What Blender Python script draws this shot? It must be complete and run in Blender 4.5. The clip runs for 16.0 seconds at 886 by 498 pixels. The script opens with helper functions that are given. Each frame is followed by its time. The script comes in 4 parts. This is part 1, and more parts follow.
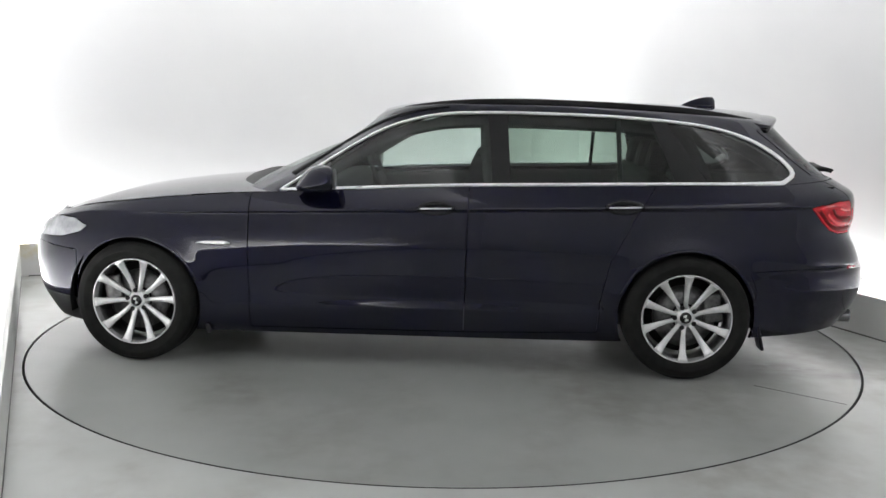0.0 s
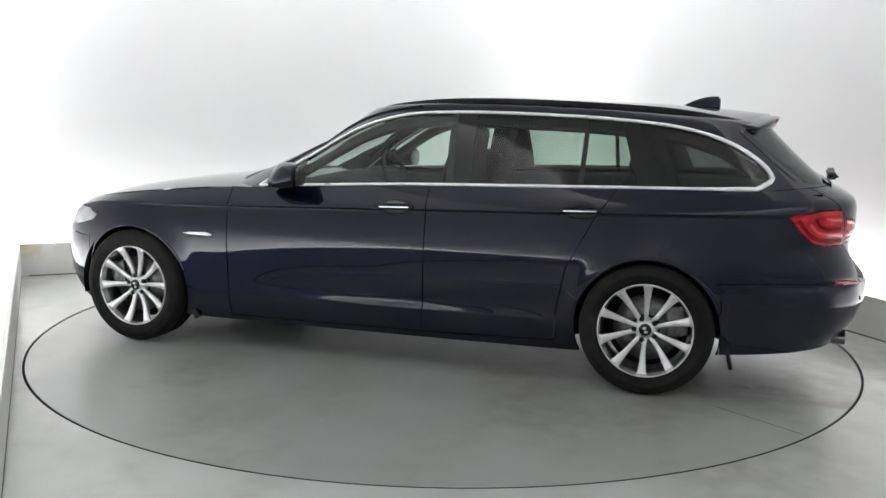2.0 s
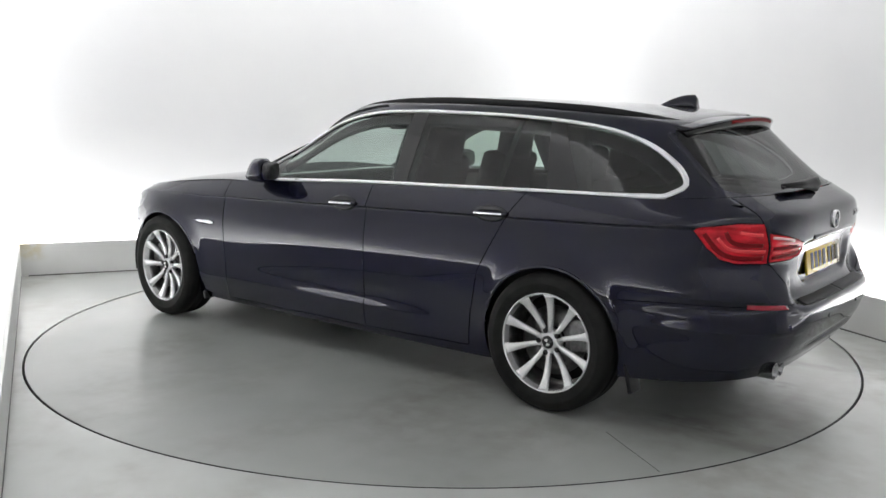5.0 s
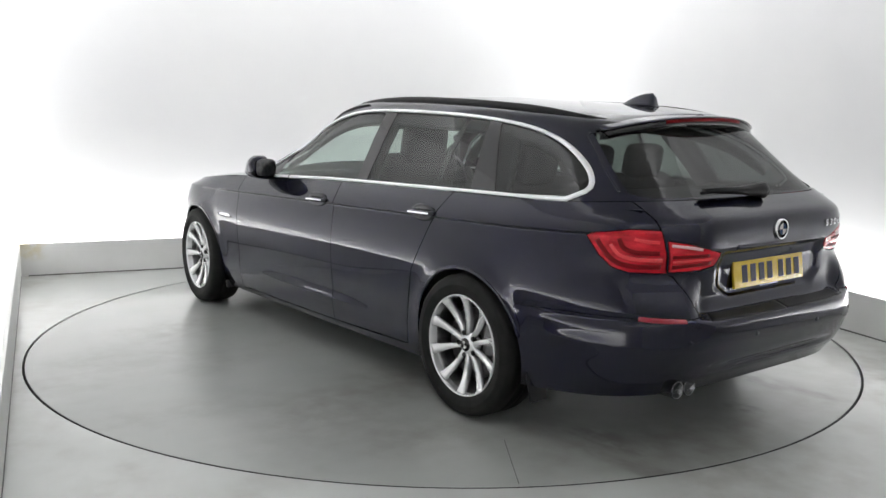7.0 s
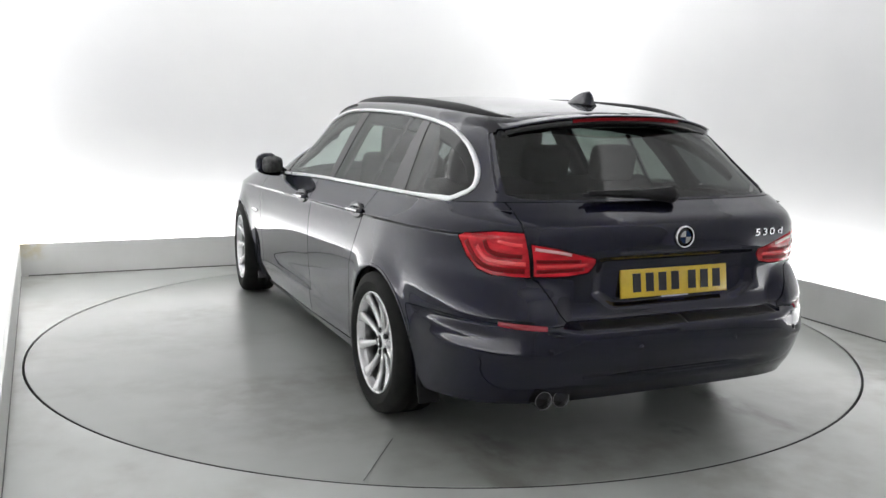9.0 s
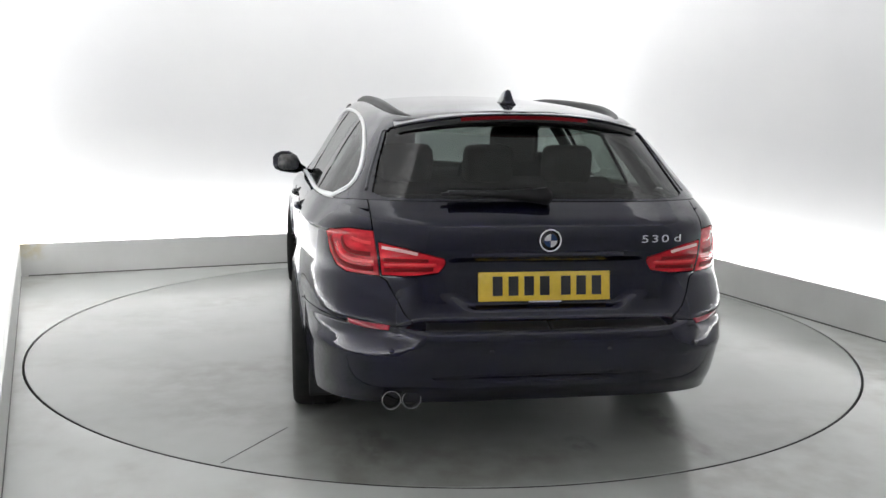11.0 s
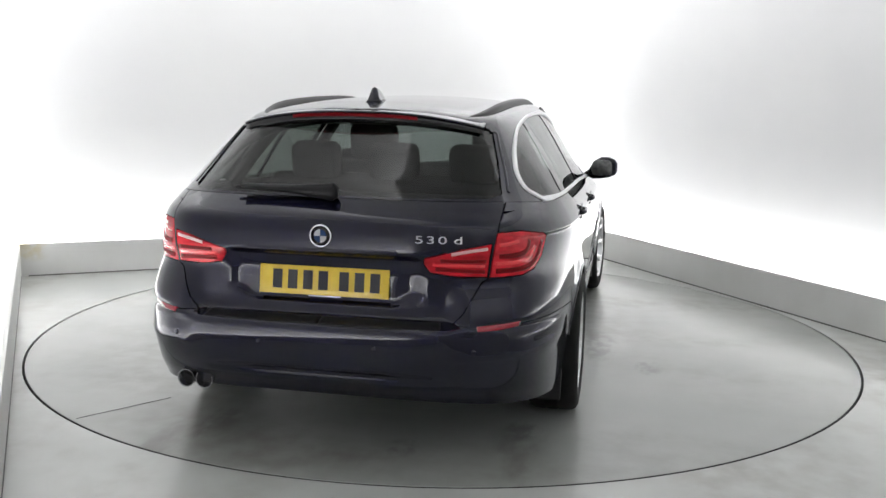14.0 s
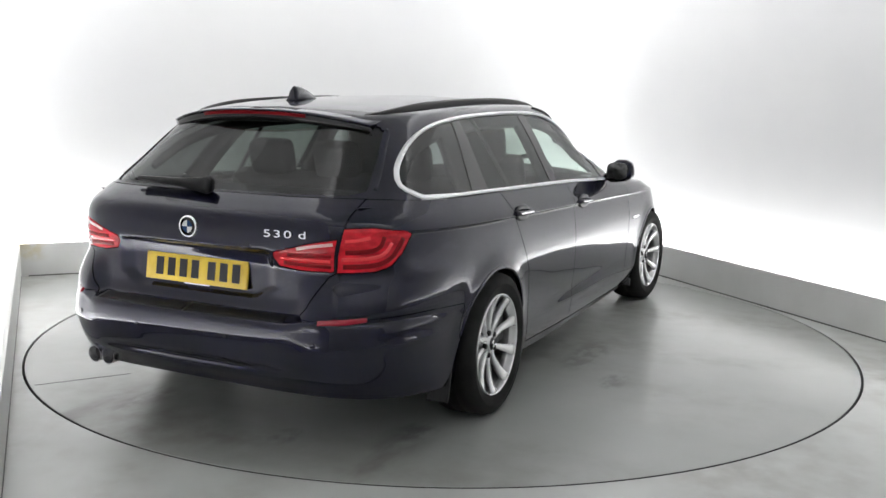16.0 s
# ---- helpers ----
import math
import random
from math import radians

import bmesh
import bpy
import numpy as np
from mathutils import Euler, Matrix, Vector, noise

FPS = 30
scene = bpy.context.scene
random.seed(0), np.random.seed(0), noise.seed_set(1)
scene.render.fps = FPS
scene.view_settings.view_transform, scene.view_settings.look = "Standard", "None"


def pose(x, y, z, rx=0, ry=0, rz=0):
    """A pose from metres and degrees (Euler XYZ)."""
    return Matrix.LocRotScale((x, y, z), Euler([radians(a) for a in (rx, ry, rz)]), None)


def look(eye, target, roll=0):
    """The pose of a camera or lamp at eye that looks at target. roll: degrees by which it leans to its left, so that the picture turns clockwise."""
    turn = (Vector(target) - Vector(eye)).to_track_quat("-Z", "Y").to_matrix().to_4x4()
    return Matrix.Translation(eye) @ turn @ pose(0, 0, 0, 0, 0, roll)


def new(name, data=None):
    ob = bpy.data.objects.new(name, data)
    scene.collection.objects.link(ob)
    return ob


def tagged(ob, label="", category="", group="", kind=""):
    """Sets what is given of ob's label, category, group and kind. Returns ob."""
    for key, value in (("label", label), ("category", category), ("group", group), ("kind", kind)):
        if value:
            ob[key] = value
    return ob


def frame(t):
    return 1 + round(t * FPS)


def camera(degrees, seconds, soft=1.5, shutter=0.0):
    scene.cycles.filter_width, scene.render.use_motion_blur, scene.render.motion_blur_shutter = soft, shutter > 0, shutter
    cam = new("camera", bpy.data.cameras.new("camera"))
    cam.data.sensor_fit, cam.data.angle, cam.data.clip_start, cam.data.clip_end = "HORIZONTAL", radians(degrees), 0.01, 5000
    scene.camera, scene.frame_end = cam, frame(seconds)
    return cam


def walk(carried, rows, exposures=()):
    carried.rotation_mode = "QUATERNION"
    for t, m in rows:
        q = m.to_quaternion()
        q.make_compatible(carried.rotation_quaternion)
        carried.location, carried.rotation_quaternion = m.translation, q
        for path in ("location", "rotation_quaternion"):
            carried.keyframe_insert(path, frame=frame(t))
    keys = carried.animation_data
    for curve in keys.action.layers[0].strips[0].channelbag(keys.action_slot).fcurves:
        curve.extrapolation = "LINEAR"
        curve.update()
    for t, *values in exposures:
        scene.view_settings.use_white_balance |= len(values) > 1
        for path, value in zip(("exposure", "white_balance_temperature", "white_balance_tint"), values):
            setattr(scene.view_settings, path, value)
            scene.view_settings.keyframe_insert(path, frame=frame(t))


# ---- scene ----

# ================= camera: stands still at the corner of the booth =================
cam = camera(51.67, 16.0, soft=1.5)
EYE = Vector((0.0, -5.714, 1.434))
POSE = look(EYE, EYE + Vector((-0.00193, 0.98739, -0.15831)), 1.054)
walk(cam, [(0.0, POSE), (16.0, POSE)])
scene.view_settings.exposure = 0.0

# ================= world and lights =================
world = bpy.data.worlds.new("world")
scene.world = world
world.use_nodes = True
world.node_tree.nodes["Background"].inputs[0].default_value = (0.8, 0.85, 0.9, 1)
world.node_tree.nodes["Background"].inputs[1].default_value = 0.05

TURN = 23.26                       # the booth stands turned against the line of sight
U_LEFT, U_RIGHT, V_BACK, V_FRONT, CEIL = -2.48, 2.49, 2.655, -5.75, 3.6
ROOM = pose(0, 0, 0, 0, 0, TURN)
GAP = 0.22                         # light trough between upstand and wall
WASH_W, TROUGH_W = 33.0, 10.0


def area(name, m, sx, sy, watts, colour=(1, 1, 1)):
    lamp = bpy.data.lights.new(name, "AREA")
    lamp.shape, lamp.size, lamp.size_y, lamp.energy, lamp.color = "RECTANGLE", sx, sy, watts, colour
    ob = new(name, lamp)
    ob.matrix_world = m
    return ob


def room_lamp(name, u, v, z, sx, sy, watts, rx=0, ry=0, rz=0):
    return area(name, ROOM @ pose(u, v, z, rx, ry, rz), sx, sy, watts, (0.985, 0.99, 1.0))


# unseen lamps added under the ceiling, turned at the four walls to brighten them
OFF = 1.35
room_lamp("added_wash_back", 0.0, V_BACK + GAP - OFF, 3.38, 5.2, 0.4, WASH_W, 90)
room_lamp("added_wash_right", U_RIGHT + GAP - OFF, -0.1, 3.38, 0.4, 5.6, WASH_W, 0, -90)
room_lamp("added_wash_left", U_LEFT - GAP + OFF, -0.1, 3.38, 0.4, 5.6, WASH_W, 0, 90)
# fill lamp added behind the viewer, brightens what paint and rear glass reflect
room_lamp("added_fill_front", 0.0, V_FRONT + 1.5, 3.38, 4.6, 0.4, WASH_W * 1.2, -90)
# strip lights lying in the troughs, shining up the walls
room_lamp("strip_lamp_back", 0.0, V_BACK + GAP * 0.5, 0.10, 5.36, 0.10, TROUGH_W * 5.36, 180)
room_lamp("strip_lamp_right", U_RIGHT + GAP * 0.5, -0.65, 0.10, 0.10, 6.8, TROUGH_W * 6.8, 180)
room_lamp("strip_lamp_left", U_LEFT - GAP * 0.5, -0.65, 0.10, 0.10, 6.8, TROUGH_W * 6.8, 180)

# ================= materials =================


def material(name, colour, rough=0.5, metal=0.0, coat=0.0, coat_rough=0.03, spec=0.5):
    m = bpy.data.materials.new(name)
    m.use_nodes = True
    b = m.node_tree.nodes["Principled BSDF"]
    b.inputs["Base Color"].default_value = (*colour, 1)
    b.inputs["Roughness"].default_value = rough
    b.inputs["Metallic"].default_value = metal
    b.inputs["Coat Weight"].default_value = coat
    b.inputs["Coat Roughness"].default_value = coat_rough
    b.inputs["Specular IOR Level"].default_value = spec
    return m


def varied(m, scale, dark, light, socket="Base Color", detail=6.0, lo=0.3, hi=0.7, stretch=(1, 1, 1)):
    """Drive a socket of m by noise at real size."""
    nt = m.node_tree
    b = nt.nodes["Principled BSDF"]
    tc = nt.nodes.new("ShaderNodeTexCoord")
    mp = nt.nodes.new("ShaderNodeMapping")
    mp.inputs["Scale"].default_value = stretch
    n = nt.nodes.new("ShaderNodeTexNoise")
    n.inputs["Scale"].default_value, n.inputs["Detail"].default_value = scale, detail
    r = nt.nodes.new("ShaderNodeMapRange")
    r.inputs[1].default_value, r.inputs[2].default_value = lo, hi
    nt.links.new(tc.outputs["Object"], mp.inputs[0])
    nt.links.new(mp.outputs[0], n.inputs["Vector"])
    nt.links.new(n.outputs[0], r.inputs[0])
    if socket == "Base Color":
        mix = nt.nodes.new("ShaderNodeMix")
        mix.data_type = "RGBA"
        mix.inputs[6].default_value, mix.inputs[7].default_value = (*dark, 1), (*light, 1)
        nt.links.new(r.outputs[0], mix.inputs[0])
        nt.links.new(mix.outputs[2], b.inputs[socket])
    else:
        r.inputs[3].default_value, r.inputs[4].default_value = dark, light
        nt.links.new(r.outputs[0], b.inputs[socket])
    return m


def bumpy(m, scale, strength, distance=0.002):
    nt = m.node_tree
    tc = nt.nodes.new("ShaderNodeTexCoord")
    n = nt.nodes.new("ShaderNodeTexNoise")
    n.inputs["Scale"].default_value, n.inputs["Detail"].default_value = scale, 4.0
    bp = nt.nodes.new("ShaderNodeBump")
    bp.inputs["Strength"].default_value, bp.inputs["Distance"].default_value = strength, distance
    nt.links.new(tc.outputs["Object"], n.inputs["Vector"])
    nt.links.new(n.outputs[0], bp.inputs["Height"])
    nt.links.new(bp.outputs[0], nt.nodes["Principled BSDF"].inputs["Normal"])
    return m


def glass(name, tint, rough=0.0, base=0.05):
    """A thin tinted pane: clear tint with Fresnel gloss."""
    m = bpy.data.materials.new(name)
    m.use_nodes = True
    nt = m.node_tree
    nt.nodes.remove(nt.nodes["Principled BSDF"])
    out = nt.nodes["Material Output"]
    clear = nt.nodes.new("ShaderNodeBsdfTransparent")
    clear.inputs[0].default_value = (*tint, 1)
    gloss = nt.nodes.new("ShaderNodeBsdfGlossy")
    gloss.inputs["Roughness"].default_value = rough
    lw = nt.nodes.new("ShaderNodeLayerWeight")
    lw.inputs["Blend"].default_value = 0.5
    pw = nt.nodes.new("ShaderNodeMath")
    pw.operation = "POWER"
    pw.inputs[1].default_value = 5.0
    ma = nt.nodes.new("ShaderNodeMath")
    ma.operation = "MULTIPLY_ADD"
    ma.inputs[1].default_value, ma.inputs[2].default_value = 0.9, base
    mix = nt.nodes.new("ShaderNodeMixShader")
    nt.links.new(lw.outputs["Facing"], pw.inputs[0])
    nt.links.new(pw.outputs[0], ma.inputs[0])
    nt.links.new(ma.outputs[0], mix.inputs[0])
    nt.links.new(clear.outputs[0], mix.inputs[1])
    nt.links.new(gloss.outputs[0], mix.inputs[2])
    nt.links.new(mix.outputs[0], out.inputs[0])
    return m


WALL = bumpy(varied(material("white_wall_paint", (0.82, 0.82, 0.82), 0.6), 1.1, (0.79, 0.79, 0.795), (0.83, 0.83, 0.825)), 60, 0.05)
UPSTAND = bumpy(varied(material("upstand_paint", (0.6, 0.6, 0.59), 0.5), 2.5, (0.71, 0.71, 0.69), (0.79, 0.79, 0.775)), 90, 0.05)
FLOOR = bumpy(varied(varied(material("grey_floor_paint", (0.3, 0.31, 0.31), 0.3, 0.0, 0.35, 0.22), 1.7, (0.51, 0.53, 0.508), (0.585, 0.60, 0.58), detail=4.0),
                     3.1, 0.29, 0.36, "Roughness"), 140, 0.06)
TABLE = bumpy(varied(varied(material("grey_turntable_paint", (0.3, 0.31, 0.31), 0.3, 0.0, 0.4, 0.22), 1.3, (0.345, 0.363, 0.346), (0.412, 0.428, 0.409), detail=4.0),
                     2.3, 0.28, 0.35, "Roughness"), 140, 0.06)
PIT = material("dark_gap", (0.02, 0.02, 0.02), 0.8)
STAIN = varied(material("rubber_stain", (0.12, 0.12, 0.115), 0.5), 9, (0.10, 0.10, 0.095), (0.2, 0.2, 0.195))
CEILING = varied(material("ceiling_paint", (0.33, 0.33, 0.33), 0.8), 1.5, (0.66, 0.66, 0.66), (0.72, 0.72, 0.72))
FRONT_WALL = varied(material("grey_front_wall", (0.66, 0.665, 0.67), 0.5), 2.0, (0.55, 0.555, 0.56), (0.61, 0.615, 0.62))

PAINT = varied(material("dark_blue_metallic_paint", (0.006, 0.007, 0.014), 0.38, 0.6, 1.0, 0.02, 0.0), 900, (0.0018, 0.0019, 0.0078), (0.0054, 0.0056, 0.026), detail=1.0)
PAINT.node_tree.nodes["Principled BSDF"].inputs["Coat IOR"].default_value = 1.48
BLACK_GLOSS = material("black_gloss_trim", (0.006, 0.006, 0.007), 0.05, spec=0.5)
BLACK_PLASTIC = bumpy(material("black_plastic", (0.018, 0.018, 0.019), 0.5), 500, 0.1, 0.0005)
RUBBER = bumpy(varied(material("tyre_rubber", (0.012, 0.012, 0.012), 0.75, spec=0.2), 12, (0.009, 0.009, 0.009), (0.017, 0.017, 0.016)), 220, 0.15, 0.001)
# barrel metal toned darker than the alloy, for shade between the spokes
BARREL = varied(material("darkened_rim_barrel", (0.10, 0.10, 0.10), 0.32, 0.85), 25, (0.10, 0.10, 0.10), (0.24, 0.24, 0.24))
RAIL = material("satin_black_rail", (0.010, 0.010, 0.011), 0.38, spec=0.22)
CHROME = material("chrome", (0.85, 0.85, 0.86), 0.12, 1.0)
SATIN = varied(material("satin_aluminium_trim", (0.88, 0.88, 0.89), 0.3, 0.55), 60, (0.86, 0.86, 0.87), (0.9, 0.9, 0.91))
ALLOY = varied(material("silver_alloy", (0.7, 0.7, 0.71), 0.27, 0.65, 0.6), 30, (0.80, 0.80, 0.81), (0.88, 0.88, 0.89))
DISC = varied(material("brake_disc_steel", (0.25, 0.25, 0.26), 0.35, 0.9), 40, (0.09, 0.09, 0.09), (0.20, 0.20, 0.20))
STEEL = material("exhaust_steel", (0.29, 0.29, 0.295), 0.2, 1.0)
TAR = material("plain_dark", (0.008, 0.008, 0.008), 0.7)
FABRIC = varied(material("dark_seat_leather", (0.012, 0.012, 0.013), 0.65, spec=0.15), 14, (0.009, 0.009, 0.01), (0.017, 0.017, 0.018))
LINING = varied(material("cabin_lining", (0.02, 0.02, 0.022), 0.7), 8, (0.016, 0.016, 0.017), (0.028, 0.028, 0.03))
HEADLINER = varied(material("grey_headliner", (0.32, 0.31, 0.3), 0.9), 20, (0.12, 0.118, 0.114), (0.16, 0.156, 0.15))
GLASS_FRONT = glass("green_tinted_glass", (0.72, 0.80, 0.76))
GLASS_REAR = glass("dark_green_glass", (0.46, 0.54, 0.49))
GLASS_CARGO = glass("smoked_glass", (0.28, 0.31, 0.30), 0.0, 0.065)
GLASS_BACK = glass("dark_rear_glass", (0.18, 0.2, 0.193), 0.0, 0.06)
LAMP_RED = varied(material("red_lamp_lens", (0.62, 0.010, 0.016), 0.2, 0.0, 0.45, 0.05, 0.2), 13, (0.30, 0.004, 0.011), (0.76, 0.014, 0.030), stretch=(1, 0.5, 2.2))
LAMP_DEEP = material("dark_red_lamp_band", (0.2, 0.002, 0.006), 0.5, 0.0, 0.0, 0.03, 0.15)
LAMP_BRIGHT = material("bright_red_lamp_band", (0.84, 0.03, 0.045), 0.25, 0.0, 1.0)
LAMP_WHITE = material("clear_lamp_band", (0.75, 0.42, 0.44), 0.3, 0.0, 1.0)
REFLECTOR = material("red_reflector", (0.30, 0.006, 0.02), 0.2, 0.0, 1.0)
PLATE_YELLOW = varied(material("yellow_plate", (0.90, 0.62, 0.02), 0.25, 0.0, 1.0), 25, (0.66, 0.45, 0.02), (0.74, 0.52, 0.03))
PLATE_INK = material("plate_ink", (0.012, 0.012, 0.012), 0.4)
HEADLAMP = varied(material("headlamp_lens", (0.42, 0.43, 0.45), 0.2, 0.2, 1.0), 18, (0.34, 0.35, 0.37), (0.55, 0.56, 0.58))
BLUE = material("badge_blue", (0.025, 0.06, 0.16), 0.25)
WHITE = material("badge_white", (0.8, 0.8, 0.8), 0.25)



def stained(m, build, colour):
    """Mix a stain with its own shape into the base colour of m."""
    nt = m.node_tree
    b = nt.nodes["Principled BSDF"]
    old = b.inputs["Base Color"].links[0].from_socket
    tc = nt.nodes.new("ShaderNodeTexCoord")
    xyz = nt.nodes.new("ShaderNodeSeparateXYZ")
    nt.links.new(tc.outputs["Object"], xyz.inputs[0])

    def ramp(sock, a0, a1, b0, b1):
        r = nt.nodes.new("ShaderNodeMapRange")
        r.interpolation_type = "SMOOTHSTEP"
        for k, v in zip((1, 2, 3, 4), (a0, a1, b0, b1)):
            r.inputs[k].default_value = v
        nt.links.new(sock, r.inputs[0])
        return r.outputs[0]

    def calc(op, s, t):
        n = nt.nodes.new("ShaderNodeMath")
        n.operation = op
        for k, v in enumerate((s, t)):
            if isinstance(v, (int, float)):
                n.inputs[k].default_value = v
            else:
                nt.links.new(v, n.inputs[k])
        return n.outputs[0]

    def grain(scale, lo, hi, stretch=(1, 1, 1), detail=5.0):
        mp = nt.nodes.new("ShaderNodeMapping")
        mp.inputs["Scale"].default_value = stretch
        nt.links.new(tc.outputs["Object"], mp.inputs[0])
        n = nt.nodes.new("ShaderNodeTexNoise")
        n.inputs["Scale"].default_value, n.inputs["Detail"].default_value = scale, detail
        nt.links.new(mp.outputs[0], n.inputs["Vector"])
        return ramp(n.outputs[0], lo, hi, 0.0, 1.0)

    mix = nt.nodes.new("ShaderNodeMix")
    mix.data_type = "RGBA"
    nt.links.new(build(xyz.outputs, ramp, calc, grain), mix.inputs[0])
    nt.links.new(old, mix.inputs[6])
    mix.inputs[7].default_value = (*colour, 1)
    nt.links.new(mix.outputs[2], b.inputs["Base Color"])
    return m


def tyre_tracks(xyz, ramp, calc, grain):
    lane = ramp(calc("ABSOLUTE", calc("SUBTRACT", calc("ABSOLUTE", xyz[1], 0), 0.73), 0), 0.02, 0.17, 1.0, 0.0)
    along = ramp(xyz[0], -1.45, -1.80, 0.15, 1.0)
    return calc("MULTIPLY", calc("MULTIPLY", lane, along), calc("MULTIPLY", grain(4.0, 0.36, 0.74, (0.7, 1.4, 1)), 0.75))


def scuffs(xyz, ramp, calc, grain):
    return calc("MULTIPLY", grain(1.1, 0.42, 0.70, (1, 0.5, 1)), calc("MULTIPLY", grain(8.0, 0.15, 0.8), 0.9))


def yellow_spot(xyz, ramp, calc, grain):
    return calc("MULTIPLY", calc("MULTIPLY", ramp(xyz[0], -2.30, -2.42, 0.0, 1.0), ramp(xyz[2], 0.10, 0.2, 0.0, 1.0)), calc("MULTIPLY", calc("MULTIPLY", grain(14.0, 0.3, 0.6), ramp(xyz[1], 2.45, 2.6, 0.0, 1.0)), 0.5))


def dark_blotches(xyz, ramp, calc, grain):
    """A few dark blotches at set places on the deck."""
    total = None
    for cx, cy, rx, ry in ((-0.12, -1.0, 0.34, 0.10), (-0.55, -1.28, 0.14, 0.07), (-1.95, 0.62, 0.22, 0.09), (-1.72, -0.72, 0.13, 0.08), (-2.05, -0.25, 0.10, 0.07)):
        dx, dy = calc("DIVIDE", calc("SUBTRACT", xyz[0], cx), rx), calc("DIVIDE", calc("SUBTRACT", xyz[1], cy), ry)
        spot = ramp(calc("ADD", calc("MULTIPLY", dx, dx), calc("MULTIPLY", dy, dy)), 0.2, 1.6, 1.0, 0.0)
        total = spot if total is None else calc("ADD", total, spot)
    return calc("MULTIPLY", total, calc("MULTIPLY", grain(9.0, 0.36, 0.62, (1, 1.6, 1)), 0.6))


stained(TABLE, tyre_tracks, (0.085, 0.08, 0.065))
stained(TABLE, dark_blotches, (0.10, 0.10, 0.09))
stained(TABLE, scuffs, (0.22, 0.21, 0.185))
stained(FLOOR, scuffs, (0.25, 0.235, 0.205))
stained(UPSTAND, yellow_spot, (0.6, 0.5, 0.22))

# ================= mesh helpers =================


def finish(me, mat, smooth):
    if mat:
        me.materials.append(mat)
    if smooth:
        me.polygons.foreach_set("use_smooth", [True] * len(me.polygons))
    me.update()


def part(name, bm, mat, parent, label="", smooth=True):
    """Link a bmesh as one mesh object under a thing or a part."""
    me = bpy.data.meshes.new(name)
    bm.to_mesh(me)
    bm.free()
    finish(me, mat, smooth)
    ob = new(name, me)
    ob.parent = parent
    return tagged(ob, label)


def thing(name, m, label, category, group="", kind=""):
    ob = new(name)
    ob.matrix_world = m
    return tagged(ob, label, category, group, kind)


def box_bm(sx, sy, sz, m=None, bevel=0.0, seg=2):
    bm = bmesh.new()
    bmesh.ops.create_cube(bm, size=1.0, matrix=Matrix.Diagonal((sx, sy, sz, 1)))
    if bevel:
        bmesh.ops.bevel(bm, geom=bm.edges[:], offset=bevel, segments=seg, profile=0.6, affect="EDGES")
    if m is not None:
        bm.transform(m)
    return bm


def join_bm(*bms):
    out = bmesh.new()
    for b in bms:
        tmp = bpy.data.meshes.new("tmp")
        b.to_mesh(tmp)
        b.free()
        out.from_mesh(tmp)
        bpy.data.meshes.remove(tmp)
    return out


def lathe_bm(profile, n=64, m=None):
    """Turn (radius, axial) points about the y axis."""
    bm = bmesh.new()
    rings = []
    for r, a in profile:
        rings.append([bm.verts.new((r * math.cos(2 * math.pi * k / n), a, r * math.sin(2 * math.pi * k / n))) for k in range(n)])
    for p, q in zip(rings, rings[1:]):
        for k in range(n):
            bm.faces.new((p[k], p[(k + 1) % n], q[(k + 1) % n], q[k]))
    bmesh.ops.recalc_face_normals(bm, faces=bm.faces[:])
    if m is not None:
        bm.transform(m)
    return bm


def loft_bm(rings, closed=True, caps=True):
    """Skin a list of equal rings of points."""
    bm = bmesh.new()
    rows = [[bm.verts.new(p) for p in ring] for ring in rings]
    n = len(rows[0])
    for p, q in zip(rows, rows[1:]):
        for k in range(n if closed else n - 1):
            bm.faces.new((p[k], p[(k + 1) % n], q[(k + 1) % n], q[k]))
    if caps and closed:
        bm.faces.new(rows[0][::-1])
        bm.faces.new(rows[-1])
    bmesh.ops.recalc_face_normals(bm, faces=bm.faces[:])
    return bm


def disc_bm(radius, z0, z1, n=160, bevel=0.004):
    ring = lambda r, z: [(r * math.cos(2 * math.pi * k / n), r * math.sin(2 * math.pi * k / n), z) for k in range(n)]
    return loft_bm([ring(radius, z0), ring(radius, z1 - bevel), ring(radius - bevel, z1)])


def pchip(xs, ys):
    """A smooth curve through few points that doesn't overshoot."""
    xs, ys = np.array(xs, float), np.array(ys, float)
    if xs[0] > xs[-1]:
        xs, ys = xs[::-1], ys[::-1]
    h, d = np.diff(xs), np.diff(ys) / np.diff(xs)
    s = np.zeros_like(xs)
    for k in range(1, len(xs) - 1):
        if d[k - 1] * d[k] > 0:
            w1, w2 = 2 * h[k] + h[k - 1], h[k] + 2 * h[k - 1]
            s[k] = (w1 + w2) / (w1 / d[k - 1] + w2 / d[k])
    s[0], s[-1] = d[0], d[-1]

    def at(x):
        x = np.clip(np.asarray(x, float), xs[0], xs[-1])
        k = np.clip(np.searchsorted(xs, x) - 1, 0, len(h) - 1)
        t = (x - xs[k]) / h[k]
        return ((1 + 2 * t) * (1 - t) ** 2 * ys[k] + t * (1 - t) ** 2 * h[k] * s[k]
                + t * t * (3 - 2 * t) * ys[k + 1] + t * t * (t - 1) * h[k] * s[k + 1])
    return at


